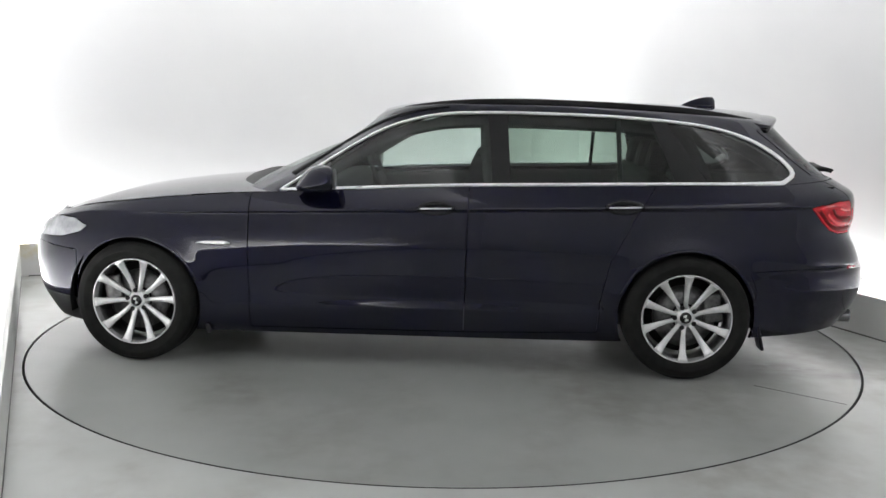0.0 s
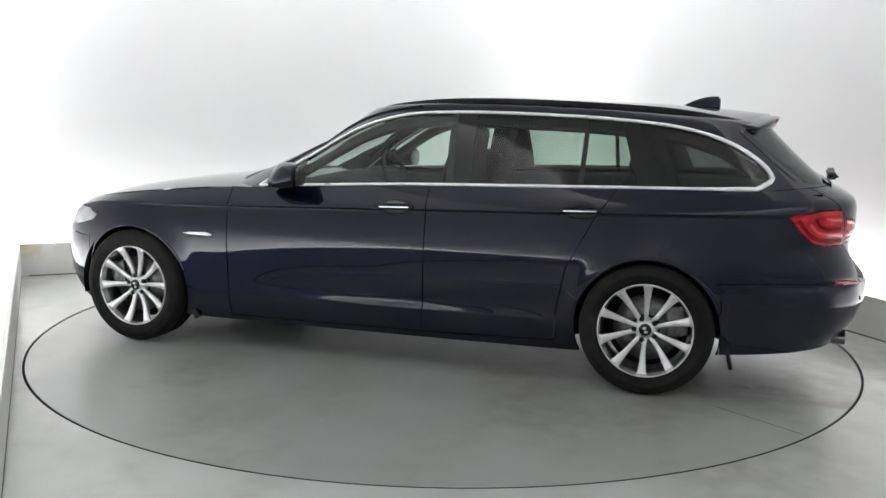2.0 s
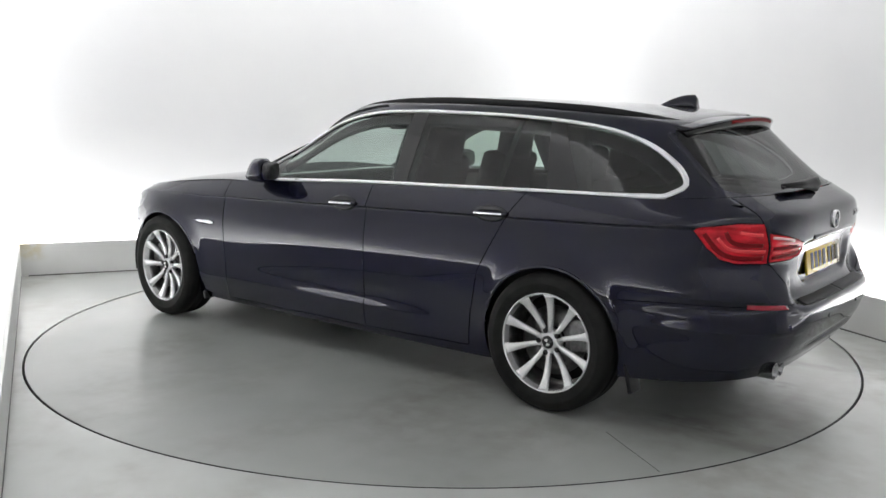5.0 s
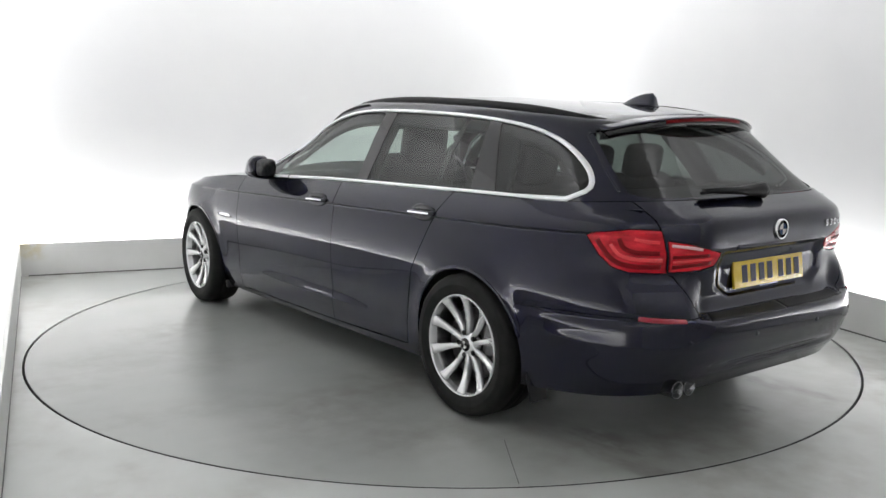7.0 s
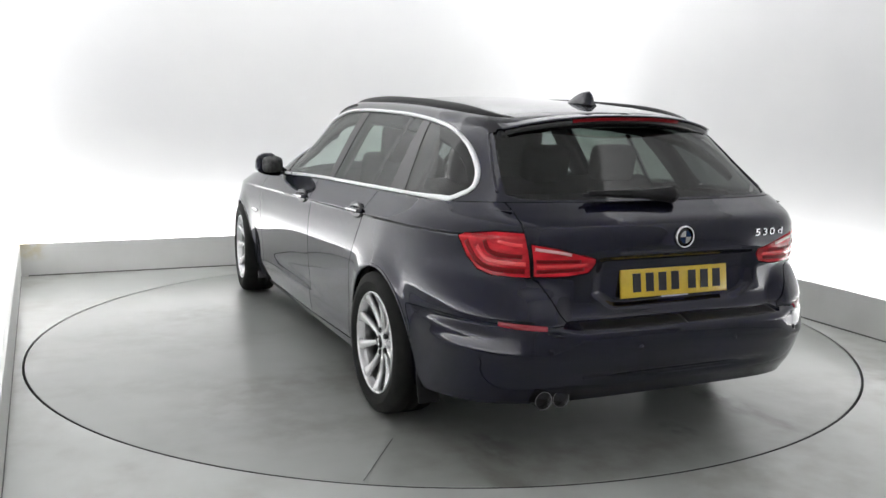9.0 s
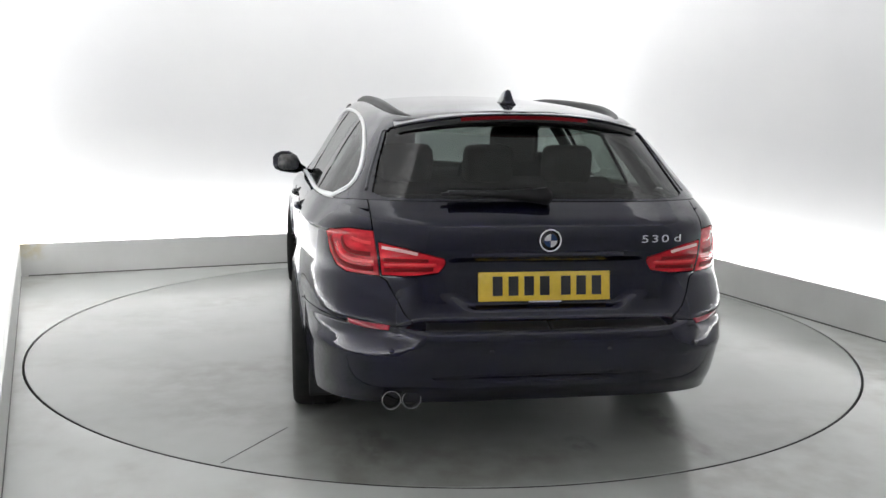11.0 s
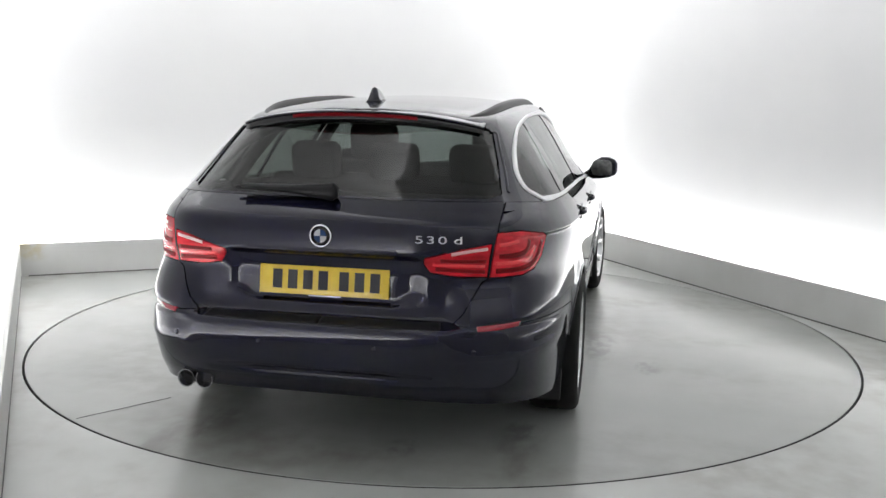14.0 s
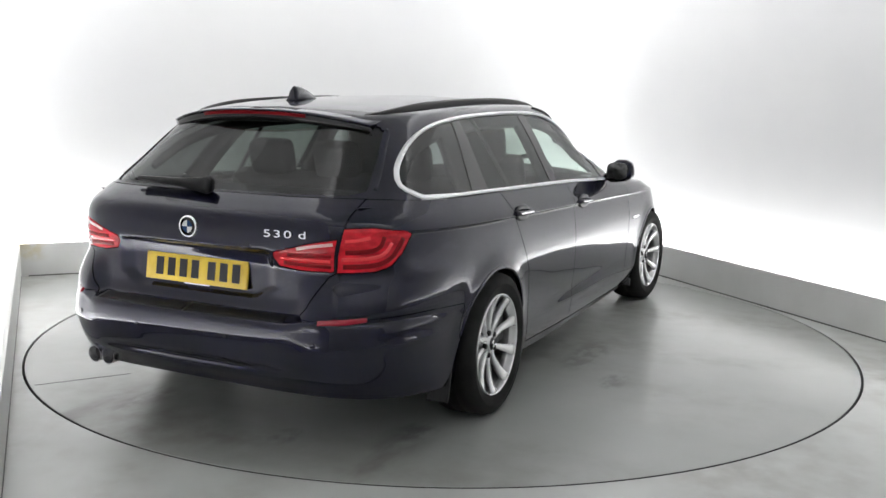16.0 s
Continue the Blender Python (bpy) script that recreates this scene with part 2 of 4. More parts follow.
def smooth_path(points, n, closed=False):
    """Catmull-Rom through points, resampled to n."""
    p = np.array(points, float)
    m = len(p)
    out = []
    spans = m if closed else m - 1
    for k in range(spans):
        if closed:
            a, b, c, d = p[(k - 1) % m], p[k], p[(k + 1) % m], p[(k + 2) % m]
        else:
            a, b, c, d = p[max(k - 1, 0)], p[k], p[k + 1], p[min(k + 2, m - 1)]
        for t in np.linspace(0, 1, 16, endpoint=False):
            out.append(0.5 * (2 * b + (c - a) * t + (2 * a - 5 * b + 4 * c - d) * t * t + (3 * b - a - 3 * c + d) * t ** 3))
    out.append(p[0] if closed else p[-1])
    out = np.array(out)
    s = np.concatenate([[0], np.cumsum(np.linalg.norm(np.diff(out, axis=0), axis=1))])
    q = np.linspace(0, s[-1], n + 1 if closed else n)
    res = np.stack([np.interp(q, s, out[:, k]) for k in range(out.shape[1])], 1)
    return res[:-1] if closed else res


def ribbon_bm(points, normals, width, height, closed=False, sink=0.004):
    """A flat rounded strip laid on a surface along a path."""
    p, nrm = np.array(points), np.array(normals)
    tan = np.roll(p, -1, 0) - np.roll(p, 1, 0) if closed else np.gradient(p, axis=0)
    tan /= np.linalg.norm(tan, axis=1)[:, None]
    side = np.cross(tan, nrm)
    side /= np.linalg.norm(side, axis=1)[:, None]
    w = np.full(len(p), width) if np.isscalar(width) else np.array(width)
    rings = []
    for k in range(len(p)):
        a, b = side[k] * w[k] / 2, nrm[k]
        rings.append([p[k] - a - b * sink, p[k] - a + b * height * 0.5, p[k] - a * 0.6 + b * height, p[k] + a * 0.6 + b * height,
                      p[k] + a + b * height * 0.5, p[k] + a - b * sink])
    if closed:
        rings.append(rings[0])
    return loft_bm(rings, True, not closed)


def mirror_bm(bm):
    out = bm.copy()
    bmesh.ops.scale(out, vec=(1, -1, 1), verts=out.verts)
    bmesh.ops.reverse_faces(out, faces=out.faces)
    return out


def both(name, bm, mat, parent, label="", smooth=True):
    """The same part on both flanks."""
    other = mirror_bm(bm)
    return part(name, bm, mat, parent, label, smooth), part(name, other, mat, parent, label, smooth)

# ================= the booth =================
R_TABLE, R_HOLE = 2.448, 2.460


def structure(name, bm, mat, label, m=None, smooth=False):
    ob = part(name, bm, mat, None, "", smooth)
    if m is not None:
        ob.matrix_world = m
    return tagged(ob, label, name.split("_")[0], "", "structure")


def floor_bm():
    bm = bmesh.new()
    n = 160
    inner = [bm.verts.new((R_HOLE * math.cos(2 * math.pi * k / n), R_HOLE * math.sin(2 * math.pi * k / n), 0)) for k in range(n)]
    low = [bm.verts.new((v.co.x, v.co.y, -0.09)) for v in inner]
    u0, u1, v0, v1 = U_LEFT - 0.5, U_RIGHT + 0.5, V_FRONT - 0.5, V_BACK + 0.5
    outer = []
    for k in range(n):
        a = 2 * math.pi * k / n - radians(TURN)
        c, s = math.cos(a), math.sin(a)
        t = min((u1 if c > 0 else u0) / c if abs(c) > 1e-6 else 1e9, (v1 if s > 0 else v0) / s if abs(s) > 1e-6 else 1e9)
        p = ROOM @ Vector((c * t, s * t, 0))
        outer.append(bm.verts.new(p))
    for k in range(n):
        j = (k + 1) % n
        bm.faces.new((inner[k], outer[k], outer[j], inner[j]))
        bm.faces.new((low[k], inner[k], inner[j], low[j]))
    for u, v in ((u0, v0), (u1, v0), (u1, v1), (u0, v1)):
        p = ROOM @ Vector((u, v, 0))
        near = sorted(range(n), key=lambda k: (outer[k].co - p).length)[:2]
        a, b = sorted(near)
        if b - a > 1:
            a, b = b, a
        bm.faces.new((outer[a], bm.verts.new(p), outer[b]))
    return bm


structure("floor", floor_bm(), FLOOR, "grey painted concrete floor with a soft sheen")
structure("pit_floor", disc_bm(R_HOLE + 0.02, -0.12, -0.09, 96), PIT, "dark bottom of the gap round the turntable")


def wall_box(name, u0, u1, v0, v1, z0, z1, mat, label, bevel=0.0, place=ROOM):
    return structure(name, box_bm(u1 - u0, v1 - v0, z1 - z0, pose((u0 + u1) / 2, (v0 + v1) / 2, (z0 + z1) / 2), bevel), mat, label, place)


L, Rr, B = U_LEFT - GAP, U_RIGHT + GAP, V_BACK + GAP
wall_box("wall_back", L - 0.15, Rr + 0.15, B, B + 0.15, -0.05, CEIL, WALL, "plain white painted wall washed by hidden light")
wall_box("wall_right", Rr, Rr + 0.15, V_FRONT, B, -0.05, CEIL, WALL, "plain white painted wall washed by hidden light")
wall_box("wall_left", L - 0.15, L, V_FRONT, B, -0.05, CEIL, WALL, "plain white painted wall washed by hidden light")
# unseen closing wall, added; its tone sets what the car reflects
wall_box("wall_front", L - 0.15, Rr + 0.15, V_FRONT - 0.15, V_FRONT, -0.05, CEIL, FRONT_WALL, "unseen pale grey wall added behind the viewer to close the booth")
# ceiling added out of view, pale so that paint and glass mirror it
wall_box("ceiling", L - 0.15, Rr + 0.15, V_FRONT - 0.15, B + 0.15, CEIL, CEIL + 0.12, CEILING, "unseen pale grey ceiling added to close the booth")
H_UP = 0.262
SKEW = ROOM @ pose(U_LEFT, -2.0, 0, 0, 0, 0.6) @ pose(-U_LEFT, 2.0, 0)     # the left upstand stands a little out of square
wall_box("upstand_back", U_LEFT - 0.08, U_RIGHT + 0.03, V_BACK, V_BACK + 0.03, -0.02, H_UP, UPSTAND, "low off-white upstand hiding strip lights", 0.004)
wall_box("upstand_right", U_RIGHT, U_RIGHT + 0.03, V_FRONT + 0.6, V_BACK - 0.001, -0.02, H_UP, UPSTAND, "low off-white upstand hiding strip lights", 0.004)
wall_box("upstand_left", U_LEFT - 0.03, U_LEFT, V_FRONT + 0.8, V_BACK - 0.002, -0.02, H_UP, UPSTAND, "low off-white upstand hiding strip lights", 0.004, SKEW)

for nm, box in (("joint_back", (U_LEFT + 0.004, U_RIGHT - 0.004, V_BACK - 0.004, V_BACK + 0.001)), ("joint_right", (U_RIGHT - 0.004, U_RIGHT + 0.001, V_FRONT + 0.6, V_BACK - 0.006)),
                ("joint_left", (U_LEFT - 0.001, U_LEFT + 0.004, V_FRONT + 0.8, V_BACK - 0.006))):
    wall_box(nm, *box, 0.0, 0.009, STAIN, "thin dark joint at the foot of the upstand", 0.0, SKEW if nm == "joint_left" else ROOM)

turntable = thing("turntable", pose(0, 0, 0), "round grey painted turntable flush with the floor", "turntable")
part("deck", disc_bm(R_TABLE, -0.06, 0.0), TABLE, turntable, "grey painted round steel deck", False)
# dark ring round the deck's side puts the gap's shade into colour
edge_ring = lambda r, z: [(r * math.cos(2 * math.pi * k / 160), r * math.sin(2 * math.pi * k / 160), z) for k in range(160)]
part("deck_gap_shade", loft_bm([edge_ring(R_TABLE - 0.001, -0.052), edge_ring(R_TABLE + 0.003, -0.052), edge_ring(R_TABLE + 0.003, -0.003), edge_ring(R_TABLE - 0.003, -0.0015)], True, False), TAR, turntable, "dark ring on the deck's side, coloured for the shade in the gap")


# a panel seam in the deck and worn tyre marks, a little proud of the paint
seam = box_bm(0.46, 0.004, 0.002, pose(-1.886, 1.120, 0.0005, 0, 0, 145.3))
part("deck_seam", seam, STAIN, turntable, "dark straight panel seam", False)

# ================= the car: x forward, y to its left, origin on the floor between the axles =================
car = thing("estate_car", pose(0, 0, 0), "dark blue-black estate car with silver alloy wheels", "car")
AXLE, HUB_Z, ARCH_R = 1.484, 0.333, 0.357

z_bottom = pchip([-2.6, -2.3, -1.9, -1.1, 0.0, 1.1, 1.9, 2.35], [0.315, 0.27, 0.235, 0.185, 0.175, 0.17, 0.18, 0.20])
z_belt = pchip([-2.45, -2.3, -2.15, -2.0, -1.42, -0.83, -0.24, 0.37, 0.75, 1.05, 1.6, 1.95, 2.2, 2.35],
               [1.060, 1.058, 1.050, 1.040, 1.026, 1.010, 0.993, 0.963, 0.944, 0.925, 0.868, 0.805, 0.735, 0.66])
z_crease = lambda x: 0.868 - 0.030 * np.asarray(x)
half_low = pchip([0.15, 0.19, 0.24, 0.30, 0.345, 0.40, 0.47, 0.60, 0.72, 0.80, 0.84],
                 [0.800, 0.850, 0.882, 0.900, 0.9075, 0.910, 0.913, 0.922, 0.926, 0.924, 0.921])
rear_x = pchip([0.20, 0.30, 0.36, 0.44, 0.52, 0.565, 0.585, 0.60, 0.625, 0.68, 0.78, 0.87, 0.93, 0.975, 0.992, 1.03, 1.062],
               [-2.37, -2.435, -2.490, -2.528, -2.55, -2.548, -2.535, -2.50, -2.462, -2.45, -2.452, -2.475, -2.477, -2.471, -2.460, -2.402, -2.345])
corner_x = pchip([0.20, 0.48, 0.56, 0.63, 0.70, 0.77, 1.1], [-2.547, -2.547, -2.535, -2.512, -2.482, -2.4515, -2.45])
front_x = pchip([0.0, 0.3, 0.6, 1.0], [2.18, 2.28, 2.29, 2.18])
half_plan = pchip([-2.6, -1.9, -1.3, -0.2, 0.8, 1.5, 2.4], [0.965, 0.985, 1.0, 1.0, 1.0, 0.992, 0.965])
BELT_Y = 0.853


def crease_at(x):
    return np.minimum(z_crease(x), z_belt(x) - 0.03)


UNDERCUT = 0.011


def half_width(x, z):
    """Half the body's width below the belt: a full waist, a sharp undercut crease above it, then the shoulder."""
    zc, zt = crease_at(x), z_belt(x)
    shift = 0.015 * np.clip(x, -2.6, 2.2) - 0.045
    z_peak = 0.72 + shift
    edge = np.clip((1.6 - x) / 0.6, 0, 1) * np.clip((x + 2.40) / 0.3, 0, 1)
    tip, root = 0.911 + 0.005 * edge, 0.911 - 0.005 * edge
    below = half_low(np.minimum(z - shift, 0.72))
    below = below + 0.0045 * np.exp(-((x + 0.15) / 0.62) ** 2) * (np.exp(-((z - 0.335) / 0.022) ** 2) - np.exp(-((z - 0.40) / 0.035) ** 2))
    u = np.clip((z - z_peak) / np.maximum(zc - UNDERCUT - z_peak, 0.02), 0, 1)
    below = below + (root - 0.926) * u ** 1.5
    f = np.clip((z - (zc - UNDERCUT)) / UNDERCUT, 0, 1)
    below = below + f * (tip - below)
    d = np.clip((z - zc) / np.maximum(zt - zc, 0.02), 0, 1)
    above = tip + (BELT_Y - tip) * d ** 1.15
    # haunches over the wheels and flared arch edges
    bulge = 0.010 * np.exp(-((x + AXLE) / 0.45) ** 2) * np.exp(-((z - 0.66) / 0.13) ** 2) + 0.008 * np.exp(-((x - AXLE) / 0.45) ** 2) * np.exp(-((z - 0.66) / 0.12) ** 2)
    bulge = bulge + 0.007 * np.exp(-((z - 0.485) / 0.034) ** 2) * np.exp(-((x + 2.12) / 0.16) ** 2)
    for cx in (AXLE, -AXLE):
        r = np.hypot(x - cx, z - HUB_Z)
        bulge = bulge + 0.012 * np.exp(-((r - ARCH_R) / 0.05) ** 2) * np.clip((z - 0.25) / 0.2, 0, 1)
    tuck = 1 - 0.058 * np.clip((-1.75 - x) / 0.6, 0, 1) ** 1.5 * np.clip((z - 0.66) / 0.35, 0, 1)
    return (np.where(z > zc, above, below) + bulge) * half_plan(x) * tuck


def height_at(v, x):
    """Heights of the skin's rows: one row runs along the crease, a few through its undercut."""
    zb, zc, zt = z_bottom(x), crease_at(x), z_belt(x)
    if v <= 0.80:
        return zb + (v / 0.80) * (zc - UNDERCUT - zb)
    if v <= 0.84:
        return zc - UNDERCUT + (v - 0.80) / 0.04 * UNDERCUT
    return zc + (v - 0.84) / 0.16 * (zt - zc)


def plate_recess(y, z):
    """How far the tailgate's number plate bay is sunk."""
    edge = lambda t: np.clip(t, 0, 1) ** 2 * (3 - 2 * np.clip(t, 0, 1))
    wide = 0.262 + 1.5 * np.clip(z - 0.66, 0, 0.05)
    return 0.022 * edge((wide + 0.075 - np.abs(y)) / 0.075) * edge((z - 0.648) / 0.025) * edge((0.862 - z) / 0.02)


def ring(xr, xf, nr, nf, cr, cf, m=150):
    """A plan outline of half-width one: rear centre, corner, flank, corner, front centre."""
    def corner(xe, c, n):
        a = abs(xe - c)
        ys = np.linspace(0, 0.86, m)
        xa = a * (1 - ys ** n) ** (1 / n)
        xb = np.linspace(xa[-1], 0, m)[1:]
        return np.concatenate([xa, xb]), np.concatenate([ys, (1 - (xb / a) ** n) ** (1 / n)])
    dr, yr = corner(xr, cr, nr)
    df, yf = corner(xf, cf, nf)
    mid = np.linspace(cr, cf, m)[1:-1]
    return np.concatenate([cr - dr, mid, (cf + df)[::-1]]), np.concatenate([yr, np.ones(m - 2), yf[::-1]])


def resample(p, fr):
    s = np.concatenate([[0], np.cumsum(np.linalg.norm(np.diff(p, axis=0), axis=1))])
    return np.stack([np.interp(fr * s[-1], s, p[:, k]) for k in range(3)], 1), fr * s[-1]


class Sheet:
    """A grid skin that is cut into panels along outlines."""

    def __init__(self, rows, fr):
        pts = [resample(r, fr) for r in rows]
        self.P = np.array([p for p, s in pts])
        self.S = np.array([s for p, s in pts])
        self.lab = np.zeros((self.P.shape[0] - 1, self.P.shape[1] - 1), int)

    def coords(self, kind):
        if kind == "sz":
            return np.stack([self.S, self.P[..., 2]], -1)
        return self.P[..., [{"x": 0, "y": 1, "z": 2}[c] for c in kind]]

    def cut(self, poly, kind, label, only=None, where=None):
        poly = np.array(poly, float)
        Q = self.coords(kind)
        C = (Q[:-1, :-1] + Q[1:, :-1] + Q[:-1, 1:] + Q[1:, 1:]) / 4
        M = (self.P[:-1, :-1] + self.P[1:, 1:]) / 2
        ins = np.zeros(self.lab.shape, bool)
        for a, b in zip(poly, np.roll(poly, -1, 0)):
            cross = ((a[1] > C[..., 1]) != (b[1] > C[..., 1]))
            with np.errstate(divide="ignore", invalid="ignore"):
                ins ^= cross & (C[..., 0] < (b[0] - a[0]) * (C[..., 1] - a[1]) / (b[1] - a[1]) + a[0])
        ok = np.ones_like(ins) if where is None else where(M)
        if only is not None:
            ok &= np.isin(self.lab, only)
        ins &= ok
        self.lab[ins] = label
        inn, out = np.zeros(Q.shape[:2], bool), np.zeros(Q.shape[:2], bool)
        for dy in (0, 1):
            for dx in (0, 1):
                inn[dy:dy + ins.shape[0], dx:dx + ins.shape[1]] |= ins
                out[dy:dy + ins.shape[0], dx:dx + ins.shape[1]] |= ~ins & ok
        Pu, Pv = np.gradient(self.P, axis=1), np.gradient(self.P, axis=0)
        Qu, Qv = np.gradient(Q, axis=1), np.gradient(Q, axis=0)
        moves = []
        for i, j in zip(*np.nonzero(inn & out)):
            q = Q[i, j]
            best = None
            for a, b in zip(poly, np.roll(poly, -1, 0)):
                e = b - a
                t = np.clip(np.dot(q - a, e) / max(np.dot(e, e), 1e-12), 0, 1)
                d = a + t * e - q
                if best is None or d @ d < best @ best:
                    best = d
            if best @ best > 0.035 ** 2:
                continue
            J = np.stack([Qu[i, j], Qv[i, j]], 1)
            if abs(np.linalg.det(J)) < 1e-9:
                continue
            w = np.linalg.solve(J, best)
            if np.abs(w).max() < 2.5:
                moves.append((i, j, Pu[i, j] * w[0] + Pv[i, j] * w[1], w[0] * np.gradient(self.S, axis=1)[i, j] if kind == "sz" else 0))
        for i, j, d, ds in moves:
            self.P[i, j] += d
            self.S[i, j] += ds

    def normals(self):
        n = np.cross(np.gradient(self.P, axis=1), np.gradient(self.P, axis=0))
        n /= np.maximum(np.linalg.norm(n, axis=2), 1e-12)[..., None]
        return n * np.where((n * (self.P - np.array([-0.2, 0, 0.6]))).sum(2).mean() < 0, -1, 1)

    def on(self, q, kind, where=None):
        """The point of the skin at coordinates q, and the normal there."""
        Q = self.coords(kind)
        d = ((Q - np.array(q)) ** 2).sum(2)
        if where is not None:
            d = np.where(where(self.P), d, 1e9)
        i, j = np.unravel_index(d.argmin(), d.shape)
        i, j = np.clip(i, 1, Q.shape[0] - 2), np.clip(j, 1, Q.shape[1] - 2)
        J = np.stack([(Q[i, j + 1] - Q[i, j - 1]) / 2, (Q[i + 1, j] - Q[i - 1, j]) / 2], 1)
        w = np.clip(np.linalg.solve(J, np.array(q) - Q[i, j]), -1.5, 1.5)
        return (self.P[i, j] + (self.P[i, j + 1] - self.P[i, j - 1]) / 2 * w[0] + (self.P[i + 1, j] - self.P[i - 1, j]) / 2 * w[1],
                NORMALS[id(self)][i, j])

    def panel(self, labels, shrink=0.0, lip=0.0, inset=0.0, mirror=False, whole=False):
        """The faces of these labels as a bmesh; whole: with the other flank joined on."""
        mask = np.isin(self.lab, labels)
        idx = -np.ones(self.P.shape[:2], int)
        bm = bmesh.new()
        made = {}
        sides = (1, -1) if whole else ((-1,) if mirror else (1,))
        nrm = NORMALS[id(self)]
        P = self.P - nrm * inset
        for sgn in sides:
            made = {}
            for i, j in zip(*np.nonzero(mask)):
                vs = []
                for a, b in ((i, j), (i, j + 1), (i + 1, j + 1), (i + 1, j)):
                    if (a, b) not in made:
                        p = P[a, b]
                        made[a, b] = bm.verts.new((p[0], sgn * p[1], p[2]))
                    vs.append(made[a, b])
                if sgn < 0:
                    vs.reverse()
                bm.faces.new(vs)
        if whole:
            bmesh.ops.remove_doubles(bm, verts=[v for v in bm.verts if abs(v.co.y) < 1e-4], dist=1e-4)
        bmesh.ops.dissolve_degenerate(bm, dist=1e-5, edges=bm.edges[:])
        bm.normal_update()
        # outward normals
        f = max(bm.faces, key=lambda f: f.calc_area())
        c = f.calc_center_median()
        if f.normal.dot(c - Vector((-0.2, 0, 0.6))) < 0:
            bmesh.ops.reverse_faces(bm, faces=bm.faces[:])
            bm.normal_update()
        rim = [e for e in bm.edges if e.is_boundary and not (whole and all(abs(v.co.y) < 1e-4 for v in e.verts))]
        if shrink:
            mv = {}
            for e in rim:
                t = (e.verts[1].co - e.verts[0].co).normalized()
                d = e.link_faces[0].calc_center_median() - e.verts[0].co
                d = (d - t * d.dot(t))
                if d.length > 1e-6:
                    for v in e.verts:
                        mv[v] = mv.get(v, Vector()) + d.normalized()
            for v, d in mv.items():
                if d.length > 1e-6:
                    v.co += d.normalized() * shrink
        if lip:
            for e in rim:
                e.smooth = False
            nn = {v: v.normal.copy() for e in rim for v in e.verts}
            res = bmesh.ops.extrude_edge_only(bm, edges=rim)
            news = [g for g in res["geom"] if isinstance(g, bmesh.types.BMVert)]
            old = {}
            for v in news:
                src = min((e.other_vert(v) for e in v.link_edges if e.other_vert(v) in nn), key=lambda o: (o.co - v.co).length, default=None)
                if src is not None:
                    old[v] = nn[src]
            for v, n in old.items():
                v.co -= n * lip
        return bm


NORMALS = {}


def freeze(sheet):
    NORMALS[id(sheet)] = sheet.normals()


def lower_rows():
    rows = []
    for v in np.concatenate([np.linspace(0, 0.80, 78), np.linspace(0.80, 0.84, 4)[1:], np.linspace(0.84, 1, 22)[1:]]):
        # corner of the plan at this height
        zr = float(height_at(v, -2.45))
        xr, xf = float(rear_x(zr)), float(front_x(v))
        x, y = ring(xr, xf, 4.6, 3.1 - 0.4 * float(np.clip((v - 0.5) / 0.5, 0, 1)), -1.2, 1.22)
        z = height_at(v, x)
        yy = y * half_width(x, z)
        side = np.clip((yy - 0.47) / 0.12, 0, 1)
        x = x + (corner_x(z) - np.minimum(rear_x(z), corner_x(z) + 0.2)) * side * side * (3 - 2 * side) * np.clip((-1.85 - x) / 0.4, 0, 1) * ((z > 0.48) & (z < 0.77))
        x = np.where((x < -2.2), x + plate_recess(yy, z) + 0.016 * np.exp(-((z - 0.392) / 0.016) ** 2) * np.exp(-(yy / 0.42) ** 6), x)
        rows.append(np.stack([x, yy, z], 1))
    return rows


z_roof = pchip([-2.25, -2.05, -1.8, -1.4, -1.0, -0.6, -0.3, 0.0, 0.2, 0.4], [1.335, 1.362, 1.388, 1.417, 1.435, 1.443, 1.441, 1.424, 1.385, 1.31])
TOP_Y = 0.555
lean_y = pchip([0, 0.35, 0.65, 0.84, 0.925, 0.975, 1], [0, 0.29, 0.55, 0.74, 0.84, 0.92, 1])


def upper_rows(nv=44):
    rows = []
    for f in np.linspace(0, 1, nv) ** 0.85:
        fy = float(lean_y(f))
        xr = -2.340 + 0.312 * f
        xf = 1.03 - 0.81 * f + 0.05 * f * (1 - f)
        x, y = ring(xr, xf, 4.6, 3.5, -1.2, 0.40 - 0.66 * f)
        b = BELT_Y * half_plan(x) * (1 - 0.058 * np.clip((-1.75 - x) / 0.6, 0, 1) ** 1.5) + (TOP_Y - BELT_Y) * fy
        edge = z_roof(x) - 0.012
        base = z_belt(np.where(x > 0.75, 0.75 + 0.6 * (x - 0.75), x))
        z = base + f * (edge - base)
        rows.append(np.stack([x, y * b, z], 1))
    return rows


FR_LOW = np.concatenate([np.linspace(0, 0.165, 130), np.linspace(0.165, 1, 235)[1:]])
lower = Sheet(lower_rows(), FR_LOW)
upper = Sheet(upper_rows(), np.linspace(0, 1, 230))
for sheet in (lower, upper):
    freeze(sheet)


def on_flank(M):
    return (M[..., 1] > 0.45)


def at_rear(M):
    return (M[..., 0] < -1.9)


circle = lambda cx, cz, r, n=96: [(cx + r * math.cos(2 * math.pi * k / n), cz + r * math.sin(2 * math.pi * k / n)) for k in range(n)]
BODY, FDOOR, RDOOR, RBUMP, FBUMP, GATE, LAMP_O, LAMP_I, ARCH, HEAD, FLIP = range(11)

